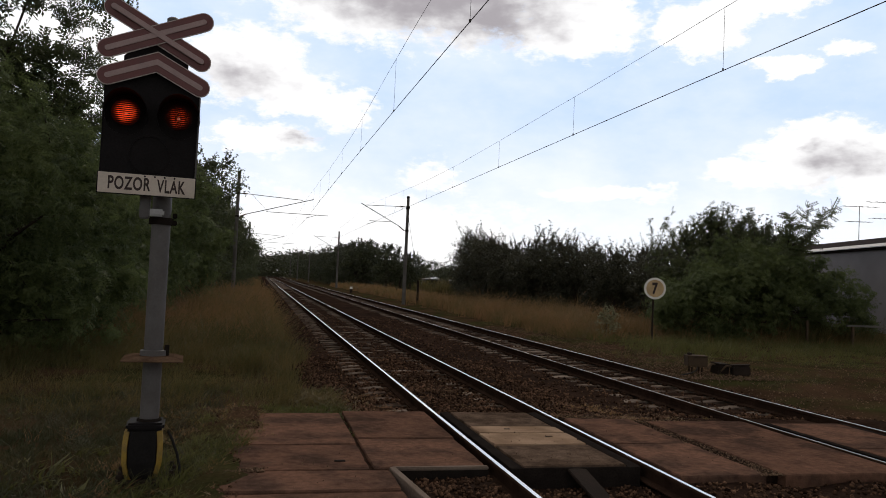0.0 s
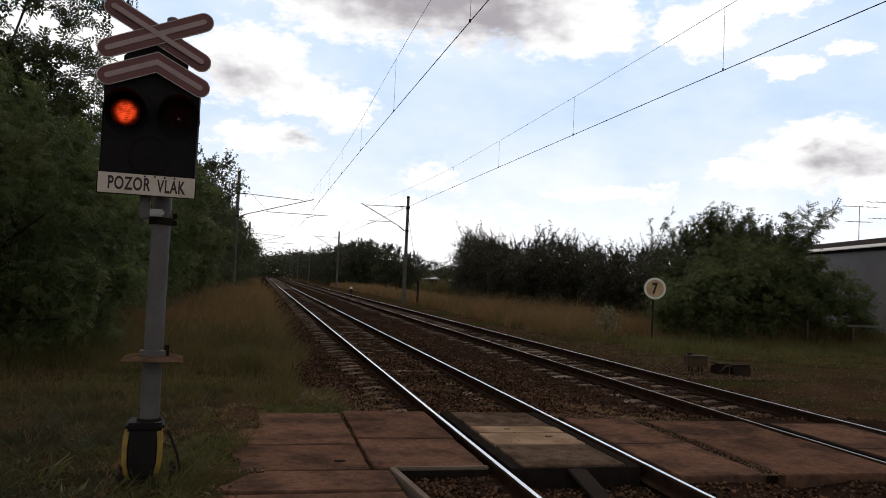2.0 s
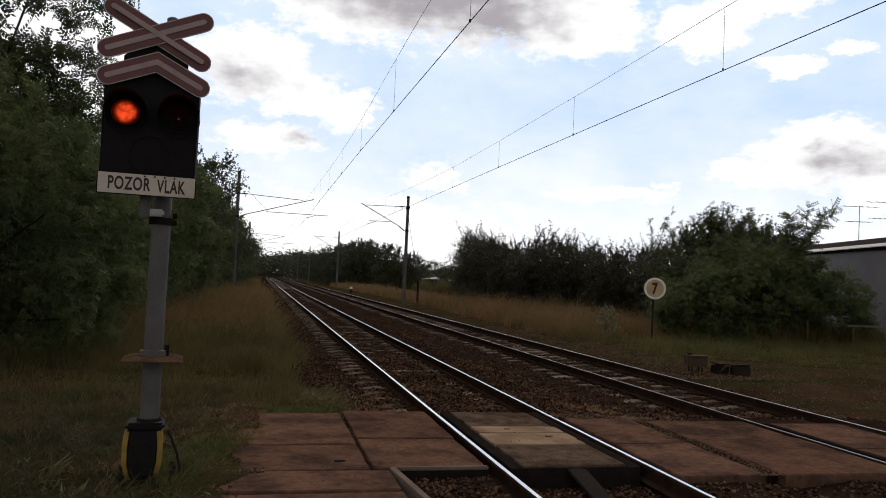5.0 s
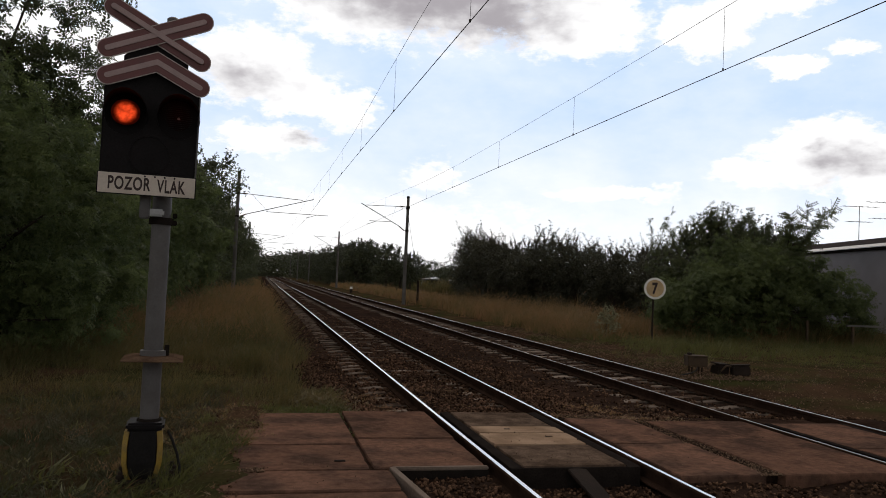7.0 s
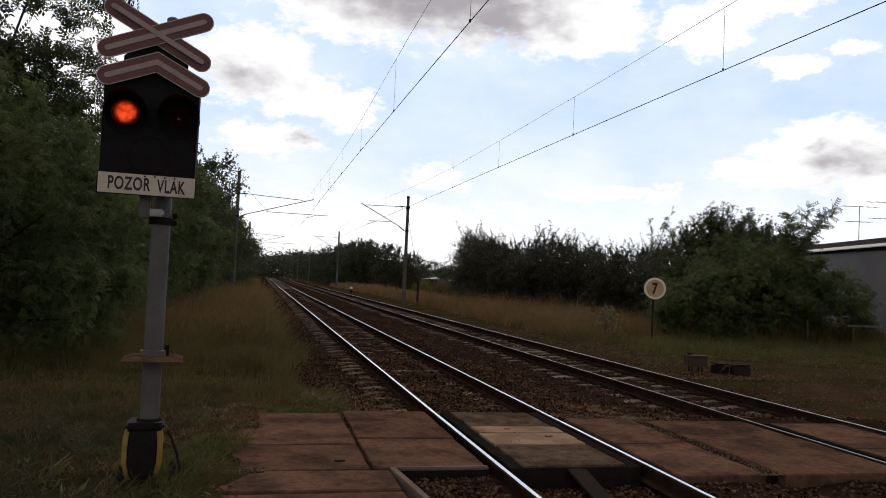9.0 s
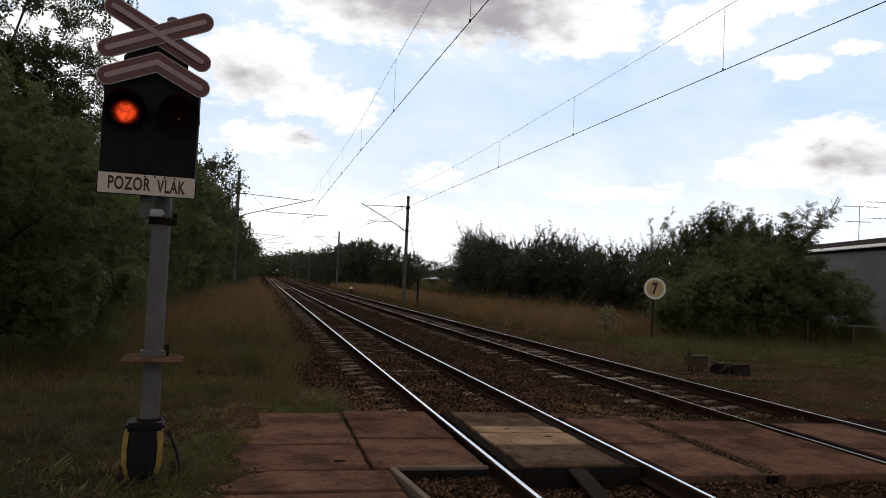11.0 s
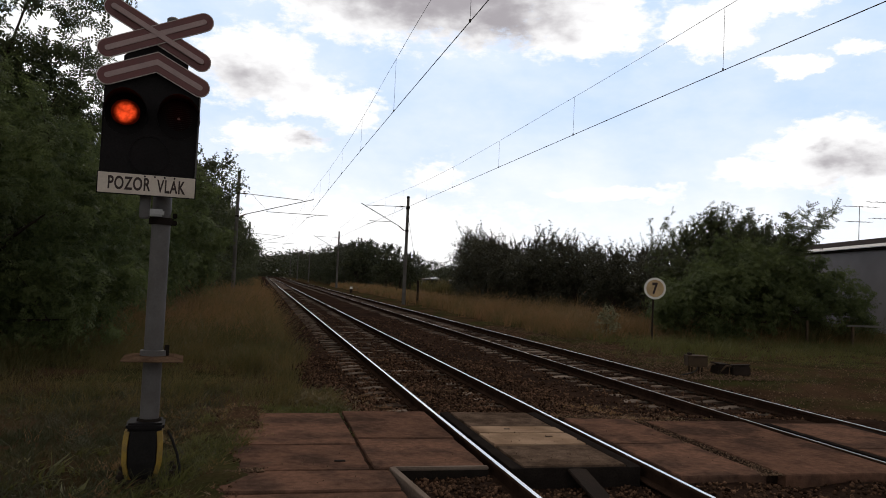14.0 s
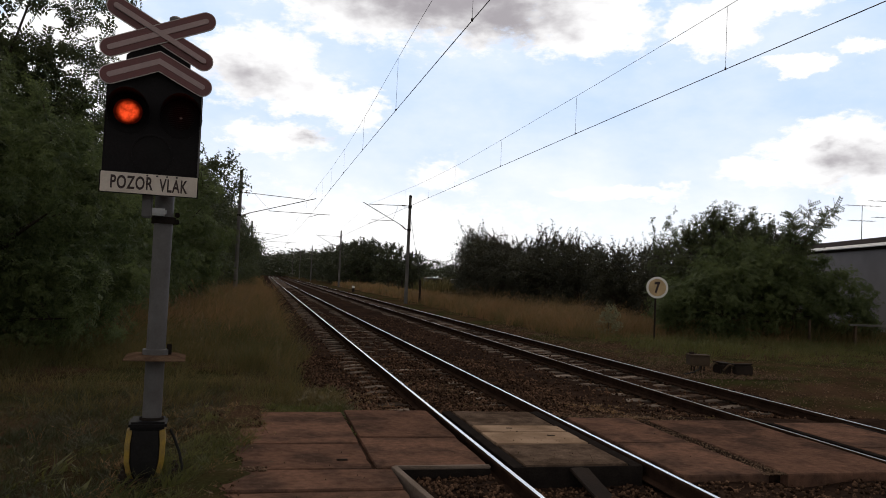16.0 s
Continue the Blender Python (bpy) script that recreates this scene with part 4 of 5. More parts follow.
# ---- signs and small things ----
def build_speed_sign():
    s = thing("speed_sign", "round cream speed sign with white rim and dark figure", "railway sign", pose(11.17, 25.64, -0.2))
    part("post", Solid().tube((0, 0.03, -0.3), (0, 0.03, 2.15), 0.035, 0.035, 10), OLD_DARK, s, smooth=True)
    turn = pose(0.03, -0.02, 1.96, 90, 0, -18)
    part("rim", Solid().lathe([(0.0, 0.0), (0.395, 0.0), (0.40, 0.008), (0.395, 0.02), (0.0, 0.02)], 40, turn), SIGN_WHITE, s, "white painted rim", smooth=True)
    part("face", Solid().lathe([(0.0, 0.026), (0.315, 0.026), (0.32, 0.018)], 40, turn), SIGN_CREAM, s, "cream coloured face")
    letters("7", 0.44, 0.21, LETTER, "figure", s, turn @ pose(0, 0, 0.028), 0.002, 0.028)


build_speed_sign()


def build_trackside():
    b = thing("cable_box", "weathered concrete cable box on thin legs beside the track", "trackside box", pose(7.25, 16.45, -0.2, 0, 0, -12))
    part("body", Solid().box(-0.235, 0.235, -0.16, 0.16, 0.13, 0.355), OLD_BOX, b, bevel=0.015)
    part("lid", Solid().box(-0.25, 0.25, -0.18, 0.18, 0.357, 0.388), OLD_BOX, b, "paler lid", bevel=0.012)
    part("terminal", Solid().box(-0.20, -0.11, -0.06, 0.06, 0.39, 0.44), OLD_DARK, b, bevel=0.01)
    for x, y in ((-0.12, -0.1), (0.12, -0.1), (-0.12, 0.1), (0.12, 0.1)):
        part("leg", Solid().tube((x, y, -0.2), (x, y, 0.11), 0.018, 0.018, 8), OLD_DARK, b)
    part("cable", Solid().path([(0.0, -0.15, 0.12), (-0.1, -0.35, 0.06), (-0.35, -0.7, 0.03), (-0.7, -1.0, 0.0)], 0.015, 6), RUBBER, b)
    for x, y, w, rz, tilt in ((7.68, 16.12, 0.17, 10, 3), (8.05, 15.83, 0.20, -18, -4)):
        k = thing("junction_box", "dark rusty trackside junction box lying in dirt", "trackside box", pose(x, y, -0.22, tilt, tilt, rz), group="junction boxes")
        part("body", Solid().box(-w, w, -0.15, 0.15, 0.0, 0.24), OLD_DARK, k, bevel=0.03)
        part("lid", Solid().box(-w * 1.05, w * 1.05, -0.16, 0.16, 0.242, 0.27), OLD_DARK, k, bevel=0.012)
        part("pipe", Solid().path([(-w, 0, 0.22), (-w - 0.12, -0.05, 0.25), (-w - 0.25, -0.05, 0.12)], 0.022, 8), OLD_BOX, k)
    p = thing("marker_post", "small white-capped marker post beside the track", "marker post", pose(6.75, 83.7, -0.25))
    part("shaft", Solid().tube((0, 0, 0), (0, 0, 0.55), 0.16, 0.14, 10), OLD_DARK, p)
    part("cap", Solid().tube((0, 0, 0.55), (0, 0, 0.78), 0.17, 0.12, 10), SIGN_WHITE, p, "white painted cap")


build_trackside()


# ---- building ----
def build_hall():
    a, b = Vector((35.65, 49.9, 0)), Vector((28.2, 22.6, 0))
    d = (b - a).normalized()
    rz = math.degrees(math.atan2(d.y, d.x))
    length = (b - a).length
    h = thing("hall_building", "low grey plastered hall with white fascia and dark roof", "building", pose(a.x, a.y, -0.3, 0, 0, rz))
    part("wall", Solid().box(0, length, 0, 0.3, 0, 5.05).box(0, 0.3, 0.3, 11, 0, 5.05).box(length - 0.3, length, 0.3, 11, 0, 5.05).box(0, length, 11, 11.3, 0, 5.05), PLASTER, h, "smooth grey plaster wall")
    part("gutter", Solid().box(-0.2, length + 0.2, -0.16, -0.003, 4.98, 5.12), STEEL_AND_SHADE, h, "dark gutter", bevel=0.02)
    v = [(x, y, z) for x in (-0.25, length + 0.25) for y, z in ((-0.30, 5.123), (-0.30, 5.17), (0.05, 5.37), (0.05, 5.123))]
    part("fascia", Solid().add(v, [(0, 1, 2, 3), (7, 6, 5, 4)] + [(k, 4 + k, 4 + (k + 1) % 4, (k + 1) % 4) for k in range(4)]), FASCIA, h, "white metal roof edging")
    prof = [(0.06, 5.34), (0.06, 5.68), (5.6, 6.4), (11.6, 5.43), (11.6, 5.364)]
    v = [(x, y, z) for x in (-0.3, length + 0.3) for y, z in prof]
    part("roof", Solid().add(v, [(0, 1, 2, 3, 4), (9, 8, 7, 6, 5)] + [(i, 5 + i, 5 + (i + 1) % 5, (i + 1) % 5) for i in range(5)]), ROOFING, h, "dark brown roof")
    part("roof_vent", Solid().prism([(20.6 - 0.6, 5.7), (20.6 + 0.6, 5.7), (20.6, 6.1)], 0.6, 3.0), ROOFING, h)
    for ax, ay, top, w0, w1 in ((35.1, 42.3, 7.85, 1.1, 0.72), (34.15, 38.9, 7.75, 1.35, 1.0)):
        an = thing("tv_antenna", "thin metal television antenna on the hall roof", "antenna", pose(ax, ay, 5.3, 0, 0, -14), group="roof antennas")
        part("pole", Solid().tube((0, 0, -0.1), (0, 0, top - 5.3), 0.025, 0.02, 8), STEEL_AND_SHADE, an)
        for z, w in ((top - 5.36, w0), (top - 6.36, w1)):
            part("boom", Solid().tube((-w, 0, z), (w, 0, z + 0.02), 0.011, 0.011, 6), STEEL_AND_SHADE, an)
            for k in range(7):
                t = -1 + 2 * k / 6
                part("element", Solid().tube((t * w - 0.05, 0.3, z + 0.01), (t * w + 0.05, -0.3, z + 0.01), 0.009, 0.009, 5), STEEL_AND_SHADE, an)
    r = thing("guard_rail", "low pale metal guard rail before the hall wall", "railing", pose(20.1, 26.2, -0.2))
    part("rail_pipe", Solid().box(0.0, 9.0, -0.05, 0.05, 0.78, 0.86), MAST, r, bevel=0.01)
    for x in (0.3, 2.3, 4.3, 6.3, 8.3):
        part("post", Solid().box(x - 0.05, x + 0.05, -0.05, 0.05, -0.2, 0.78), OLD_BOX, r, bevel=0.01)


build_hall()


def build_vans():
    for x, y, w, hgt in ((22.6, 112.0, 3.9, 1.9), (27.4, 114.0, 4.4, 1.8)):
        c = thing("parked_van", "grey parked van with white roof behind tall grass", "van", pose(x, y, -0.1), group="parked vans")
        body = Solid().prism([(-w / 2, 0.35), (w / 2, 0.35), (w / 2, 1.15), (w / 2 - 0.7, 1.3), (w / 2 - 1.3, hgt), (-w / 2 + 0.15, hgt), (-w / 2, 1.3)], -0.85, 0.85)
        part("body", body, VAN_GREY, c, bevel=0.06)
        part("roof", Solid().box(-w / 2 + 0.2, w / 2 - 1.35, -0.8, 0.8, hgt + 0.004, hgt + 0.1), VAN_WHITE, c, "white roof", bevel=0.03)
        part("side_window", Solid().box(-w / 2 + 0.4, w / 2 - 1.3, -0.87, -0.85, 1.25, hgt - 0.2), GLASS_DARK, c)
        for k in (-w / 2 + 0.75, w / 2 - 0.8):
            wh = part("wheel", Solid().tube((k, -0.88, 0.32), (k, -0.68, 0.32), 0.32, 0.32, 18), RUBBER, c)
            part("rim", Solid().tube((k, -0.89, 0.32), (k, -0.87, 0.32), 0.19, 0.19, 14), TUBE, wh)


build_vans()


# ---- plants ----
def turns(rng, n, up=0.0):
    """Random rotation matrices; up draws the leaf's long axis towards the sky."""
    d = rng.normal(size=(n, 3))
    d[:, 2] = d[:, 2] * 0.7 + up
    d /= np.linalg.norm(d, axis=1, keepdims=True)
    o = rng.normal(size=(n, 3))
    s = np.cross(d, o)
    s /= np.linalg.norm(s, axis=1, keepdims=True)
    return d, s, np.cross(s, d)


def leaf_quads(rng, centres, size, up=0.0, pinnate=0, facing=None):
    """Single leaves, or feathered sprays of several leaflets, as folded diamonds; facing gives each leaf's upper side."""
    n = len(centres)
    d, s, k = turns(rng, n, up)
    if facing is not None:
        k = facing / np.linalg.norm(facing, axis=1, keepdims=True)
        s = np.cross(d, k)
        s /= np.linalg.norm(s, axis=1, keepdims=True) + 1e-9
        d = np.cross(k, s)
    L = size * rng.uniform(0.7, 1.3, (n, 1))
    if not pinnate:
        base = centres
        tip = centres + d * L
        mid = centres + d * L * 0.5
        a, b = mid + s * L * 0.30 + k * L * 0.06, mid - s * L * 0.30 + k * L * 0.06
        return np.stack([base, a, tip, b], 1)
    out = []
    for i in range(pinnate):
        t = (i // 2 + 0.5) / (pinnate / 2)
        side = 1 if i % 2 else -1
        root = centres + d * L * t - k * L * 0.25 * t * t
        w = s * side * 0.8 + d * 0.6
        w = w / np.linalg.norm(w, axis=1, keepdims=True)
        l = L * 0.34 * 8 / max(pinnate, 8) * 1.15
        n2 = np.cross(w, k)
        tip = root + w * l - k * l * 0.2
        mid = root + w * l * 0.5
        out.append(np.stack([root, mid + n2 * l * 0.24, tip, mid - n2 * l * 0.24], 1))
    return np.concatenate(out)


def crown_mesh(name, seed, lobes, clumps, per, leaf, material, pinnate=0, spread=0.35, shoots=0, shoot_len=1.0, floor_z=0.15, shoot_dir=(0, 0, 1), shoot_leaf=0.85):
    """Leaves in domed clumps on the outside of uneven lobes (x, y, z, rx, ry, rz), with shoots that stick out. Returns the mesh and clump places."""
    rng = np.random.default_rng(seed)
    lob = np.array(lobes, float)
    vol = lob[:, 3] * lob[:, 4] * lob[:, 5]
    pick = rng.choice(len(lob), clumps, p=vol ** 0.7 / (vol ** 0.7).sum())
    d = rng.normal(size=(clumps, 3))
    d /= np.linalg.norm(d, axis=1, keepdims=True)
    rad = rng.uniform(0.45, 1.0, (clumps, 1)) ** 0.5 * (1 + 0.13 * rng.normal(size=(clumps, 1)))
    c = lob[pick, :3] + d * lob[pick, 3:] * rad
    c[:, 2] = np.maximum(c[:, 2], floor_z)
    size = rng.uniform(0.55, 1.6, clumps)
    where = np.repeat(np.arange(clumps), per)
    u = rng.normal(size=(len(where), 3)) + 0.7 * d[where] + (0, 0, 0.45)
    u /= np.linalg.norm(u, axis=1, keepdims=True)
    off = u * (spread * 1.35 * size[where] * rng.uniform(0.35, 1.12, len(where)))[:, None]
    off[:, 2] *= 0.72
    pts = c[where] + off
    pts[:, 2] = np.maximum(pts[:, 2], floor_z * 0.4)
    q = [leaf_quads(rng, pts, leaf, 0.1, pinnate, u + (0, 0, 0.35) + 0.55 * rng.normal(size=u.shape))]
    stems = []
    for i in range(shoots):
        tries = rng.integers(clumps, size=16)
        j = tries[np.argmax(c[tries, 2] + 0.5 * rng.normal(size=16))]
        base = c[j]
        way = np.array(shoot_dir, float) + rng.normal(size=3) * (0.35, 0.35, 0.15)
        way /= np.linalg.norm(way)
        ln = shoot_len * rng.uniform(0.5, 1.2)
        t = np.linspace(0.1, 1, 14)[:, None]
        bend = rng.normal(size=3) * 0.25
        sp = base + way * ln * t + bend * ln * t * t
        stems.append([tuple(base)] + [tuple(p) for p in sp[3::4]])
        q.append(leaf_quads(rng, np.repeat(sp, 3, 0) + rng.normal(size=(42, 3)) * 0.02, leaf * shoot_leaf, 0.0, pinnate))
    return quads(name, np.concatenate(q), material), c, stems


def plant(name, label, category, m, seed, lobes, clumps, per, leaf, material, trunk_h, trunk_r, pinnate=0, spread=0.35, shoots=0, shoot_len=1.0, group="", limbs=14, shoot_dir=(0, 0, 1), shoot_leaf=0.85):
    t = thing(name, label, category, m, group)
    me, c, stems = crown_mesh("crown", seed, lobes, clumps, per, leaf, material, pinnate, spread, shoots, shoot_len, shoot_dir=shoot_dir, shoot_leaf=shoot_leaf)
    rnd = random.Random(seed)
    wood = Solid()
    x = y = 0.0
    pts = [(0, 0, -0.3)]
    for i in range(1, 6):
        x, y = x + rnd.uniform(-0.08, 0.08) * trunk_h * 0.3, y + rnd.uniform(-0.08, 0.08) * trunk_h * 0.3
        pts.append((x, y, trunk_h * i / 5))
    for i in range(5):
        wood.tube(pts[i], pts[i + 1], trunk_r * (1 - i * 0.15), trunk_r * (1 - (i + 1) * 0.15), 8, caps=False)
    order = list(range(len(c)))
    rnd.shuffle(order)
    for j in order[:limbs]:
        a = Vector(pts[rnd.randint(1, 5)])
        b = Vector(c[j])
        mid = a.lerp(b, 0.5) + Vector((rnd.uniform(-0.2, 0.2), rnd.uniform(-0.2, 0.2), rnd.uniform(0, 0.35))) * (b - a).length * 0.3
        wood.tube(a, mid, trunk_r * 0.42, trunk_r * 0.25, 6, caps=False)
        wood.tube(mid, b, trunk_r * 0.25, trunk_r * 0.08, 5, caps=False)
    part("trunk", wood, BARK, t, smooth=True)
    crown = new("crown", me)
    crown.parent = t
    if stems:
        tw = Solid()
        for s in stems:
            for a, b in zip(s, s[1:]):
                tw.tube(a, b, 0.012, 0.007, 4, caps=False)
        tagged(part("twigs", tw, BARK, crown), kind="stuff")
    return t, crown


def build_left_trees():
    out = []
    # dense young locust trees, near; built twice, then set along the track
    t1, c1 = plant("locust_tree", "dense dark green locust thicket tree beside the track", "tree", pose(-8.3, 15.4, -0.1) @ Matrix.Scale(1.08, 4), 11,
                   [(0, 0, 1.4, 1.9, 1.8, 1.6), (0.7, -0.3, 2.9, 1.7, 1.6, 1.3), (-0.8, 0.4, 3.6, 1.8, 1.7, 1.3), (1.2, 0.5, 1.0, 1.4, 1.3, 1.1)], 300, 44, 0.165, LEAF, 2.8, 0.11, 8, 0.30, 26, 0.7, "trackside thicket")
    t2, c2 = plant("locust_tree", "dense dark green locust thicket tree beside the track", "tree", pose(-7.9, 19.0, -0.1), 12,
                   [(0, 0, 1.2, 1.8, 1.8, 1.5), (0.3, 0.5, 3.2, 1.7, 1.7, 1.5), (-0.6, -0.6, 2.4, 1.8, 1.7, 1.4)], 280, 44, 0.165, LEAF, 2.8, 0.11, 8, 0.30, 26, 0.7, "trackside thicket")
    for k, (x, y, rz, s) in enumerate(((-10.6, 13.5, 70, 1.3), (-8.2, 22.5, 140, 1.05), (-10.4, 17.5, 200, 1.3), (-10.3, 18.4, 110, 1.3), (-11.4, 21.0, 20, 1.4), (-11.5, 16.0, 310, 1.4), (-7.7, 26.5, 30, 1.1), (-7.9, 31.0, 250, 1.15), (-7.4, 36.0, 90, 1.2), (-10.5, 24.0, 300, 1.3))):
        src = t1 if k % 2 else t2
        copy_thing(src, pose(x, y, -0.1, 0, 0, rz) @ Matrix.Scale(s, 4))
    # taller airy tree behind
    t3, c3 = plant("locust_tree", "tall airy locust tree with feathery hanging leaves", "tree", pose(-10.2, 22.5, -0.1), 13,
                   [(0.6, -1.0, 8.3, 2.6, 2.4, 1.7), (-1.5, 0.3, 6.6, 2.4, 2.4, 1.5), (1.9, 0.2, 6.3, 1.5, 1.7, 1.0), (0.2, -0.8, 10.4, 2.2, 2.2, 1.4), (-0.8, 0.5, 4.6, 2.2, 2, 1.3)], 310, 15, 0.32, LEAF_DARK, 7.0, 0.11, 8, 0.36, 50, 1.0, "trackside thicket", 16)
    copy_thing(t3, pose(-12.5, 16.5, -0.1, 0, 0, 130) @ Matrix.Scale(0.95, 4))
    # trees further along, to the mast and beyond
    t4, c4 = plant("roadside_tree", "dark leafy tree in the trackside row", "tree", pose(-7.6, 43.0, -0.1), 14,
                   [(0, 0, 2.2, 2.1, 2.2, 2.1), (0.4, 0, 5.2, 2.0, 2.2, 1.9), (-0.6, 0.8, 6.4, 1.8, 1.8, 1.5)], 300, 46, 0.15, LEAF_DARK, 4.5, 0.16, 0, 0.42, 40, 0.9, "trackside row", 24)
    rnd = random.Random(8)
    for k, y in enumerate((39.5, 47.5, 52, 57, 62, 67, 73, 79, 86, 94, 103, 113, 124, 136, 150, 166, 184, 205, 230)):
        x = -8.0 + 0.022 * min(y, 100) + rnd.uniform(-0.5, 0.3)
        s = (0.95, 1.05, 0.82, 0.9)[k % 4] * (0.86 if y > 60 else 1.0)
        copy_thing(t4, pose(x, y, -0.1, 0, 0, rnd.uniform(0, 360)) @ Matrix.Scale(s, 4))
    copy_thing(t4, pose(-5.3, 61.5, -0.1, 0, 0, 40) @ Matrix.Scale(0.80, 4))
    return [c3, c1, c2]


SWAY = build_left_trees()


def build_right_bushes():
    b, c = plant("elder_bush", "broad dark green bush with feathery upright shoots", "bush", pose(15.6, 28.0, -0.15), 21,
                 [(0, 0, 1.3, 3.1, 1.9, 1.3), (0.7, 0, 2.5, 2.3, 1.7, 1.25), (-1.3, -0.4, 1.1, 2.0, 1.6, 1.2), (3.0, 0, 2.2, 1.9, 1.5, 1.6), (4.6, -0.3, 1.5, 1.9, 1.3, 1.4), (5.7, -0.2, 0.9, 1.2, 1.1, 0.9)],
                 620, 42, 0.18, LEAF, 2.0, 0.10, 8, 0.32, 24, 0.6, "elder bushes", 24)
    r, _ = plant("elder_bush", "tall dark elder bush with many upright leafy shoots", "bush", pose(17.4, 31.2, -0.15), 25,
                 [(0, 0, 1.8, 2.9, 1.4, 1.7), (0.6, 0, 3.4, 2.2, 1.3, 1.2), (-1.6, 0, 2.9, 1.5, 1.2, 1.2), (2.3, 0.2, 3.0, 1.6, 1.2, 1.3)],
                 300, 26, 0.20, LEAF_DARK, 2.8, 0.10, 8, 0.32, 120, 1.35, "elder bushes", 30)
    sp, c2 = plant("elder_sapling", "thin sapling with feathery leaves rising above the bush", "sapling", pose(18.3, 27.4, -0.15), 22,
                   [(0, 0, 3.4, 0.6, 0.5, 0.5), (0.3, 0, 4.1, 0.4, 0.3, 0.4)], 8, 4, 0.5, LEAF_DARK, 4.0, 0.03, 12, 0.2, 6, 1.7, "", 5, (0.38, 0, 1), 0.8)
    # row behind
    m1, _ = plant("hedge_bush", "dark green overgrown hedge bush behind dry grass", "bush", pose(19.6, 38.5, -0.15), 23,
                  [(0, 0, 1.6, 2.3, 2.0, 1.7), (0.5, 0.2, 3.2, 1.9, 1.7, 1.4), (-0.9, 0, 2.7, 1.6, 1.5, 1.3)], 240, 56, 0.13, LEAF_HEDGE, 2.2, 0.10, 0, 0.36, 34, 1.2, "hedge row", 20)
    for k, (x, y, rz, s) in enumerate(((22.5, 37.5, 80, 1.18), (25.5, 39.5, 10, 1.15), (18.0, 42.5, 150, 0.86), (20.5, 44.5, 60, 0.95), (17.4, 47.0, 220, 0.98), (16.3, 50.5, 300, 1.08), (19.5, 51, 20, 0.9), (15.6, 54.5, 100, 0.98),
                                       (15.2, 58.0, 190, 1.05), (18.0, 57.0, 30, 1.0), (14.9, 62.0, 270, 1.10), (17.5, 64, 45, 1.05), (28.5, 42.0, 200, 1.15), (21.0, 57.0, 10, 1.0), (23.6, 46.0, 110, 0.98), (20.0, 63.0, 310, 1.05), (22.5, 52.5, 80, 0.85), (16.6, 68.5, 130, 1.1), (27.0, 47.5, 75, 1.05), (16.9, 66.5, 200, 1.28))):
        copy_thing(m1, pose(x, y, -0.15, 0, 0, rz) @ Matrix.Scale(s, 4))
    f1, _ = plant("far_tree", "dark rounded tree far along the railway", "tree", pose(13.0, 128.0, -0.15), 24,
                  [(0, 0, 2.6, 2.8, 2.6, 2.4), (0.4, 0, 5.2, 2.4, 2.2, 1.9), (-1.2, 0.5, 4.2, 2.2, 2.0, 1.7)], 190, 30, 0.28, LEAF_FAR, 3.5, 0.2, 0, 0.5, 20, 1.0, "far trees", 14)
    rnd = random.Random(4)
    for k, (x, y, s) in enumerate(((16.6, 120, 0.92), (19.5, 124, 0.82), (14.2, 132, 1.08), (17.8, 138, 1.05), (12.4, 144, 1.05), (10.9, 156, 1.0), (21.5, 126, 0.8), (11.8, 138, 0.95), (15.0, 142, 1.0), (11.2, 150, 0.9), (11.0, 163, 0.86), (14.5, 160, 1.1), (10.6, 178, 0.9), (10.4, 195, 0.95), (10.3, 215, 1.0), (10.2, 240, 1.0), (22.5, 132, 0.74))):
        copy_thing(f1, pose(x, y, -0.15, 0, 0, rnd.uniform(0, 360)) @ Matrix.Scale(s, 4))
    return [c2]


SWAY += build_right_bushes()


def build_distance():
    """Far woods that close the view."""
    rng = np.random.default_rng(31)
    x = np.concatenate([rng.uniform(-60, 420, 1500), rng.uniform(-25, 40, 400)])
    y = np.concatenate([290 + rng.uniform(-15, 40, 1500) + 0.12 * np.abs(x[:1500]), rng.uniform(330, 420, 400)])
    keep = ~((x > -3.5) & (x < 9) & (y < 325))
    x, y = x[keep], y[keep]
    top = np.where(x > 45, 7.2, 8.6) + 0.8 * np.sin(x * 0.11) + rng.normal(size=len(x)) * 0.6
    z = rng.uniform(0.05, 1, len(x)) * top
    c = np.stack([x, y, z], 1)
    where = np.repeat(np.arange(len(c)), 90)
    pts = c[where] + rng.normal(size=(len(where), 3)) * (2.6, 2.0, 0.8)
    pts[:, 2] = np.maximum(pts[:, 2], 0.2)
    ob = new("far_woods", quads("far_woods", leaf_quads(rng, pts, 0.95), LEAF_FAR))
    tagged(ob, "distant dark woods along the horizon", "woods", kind="stuff")


build_distance()


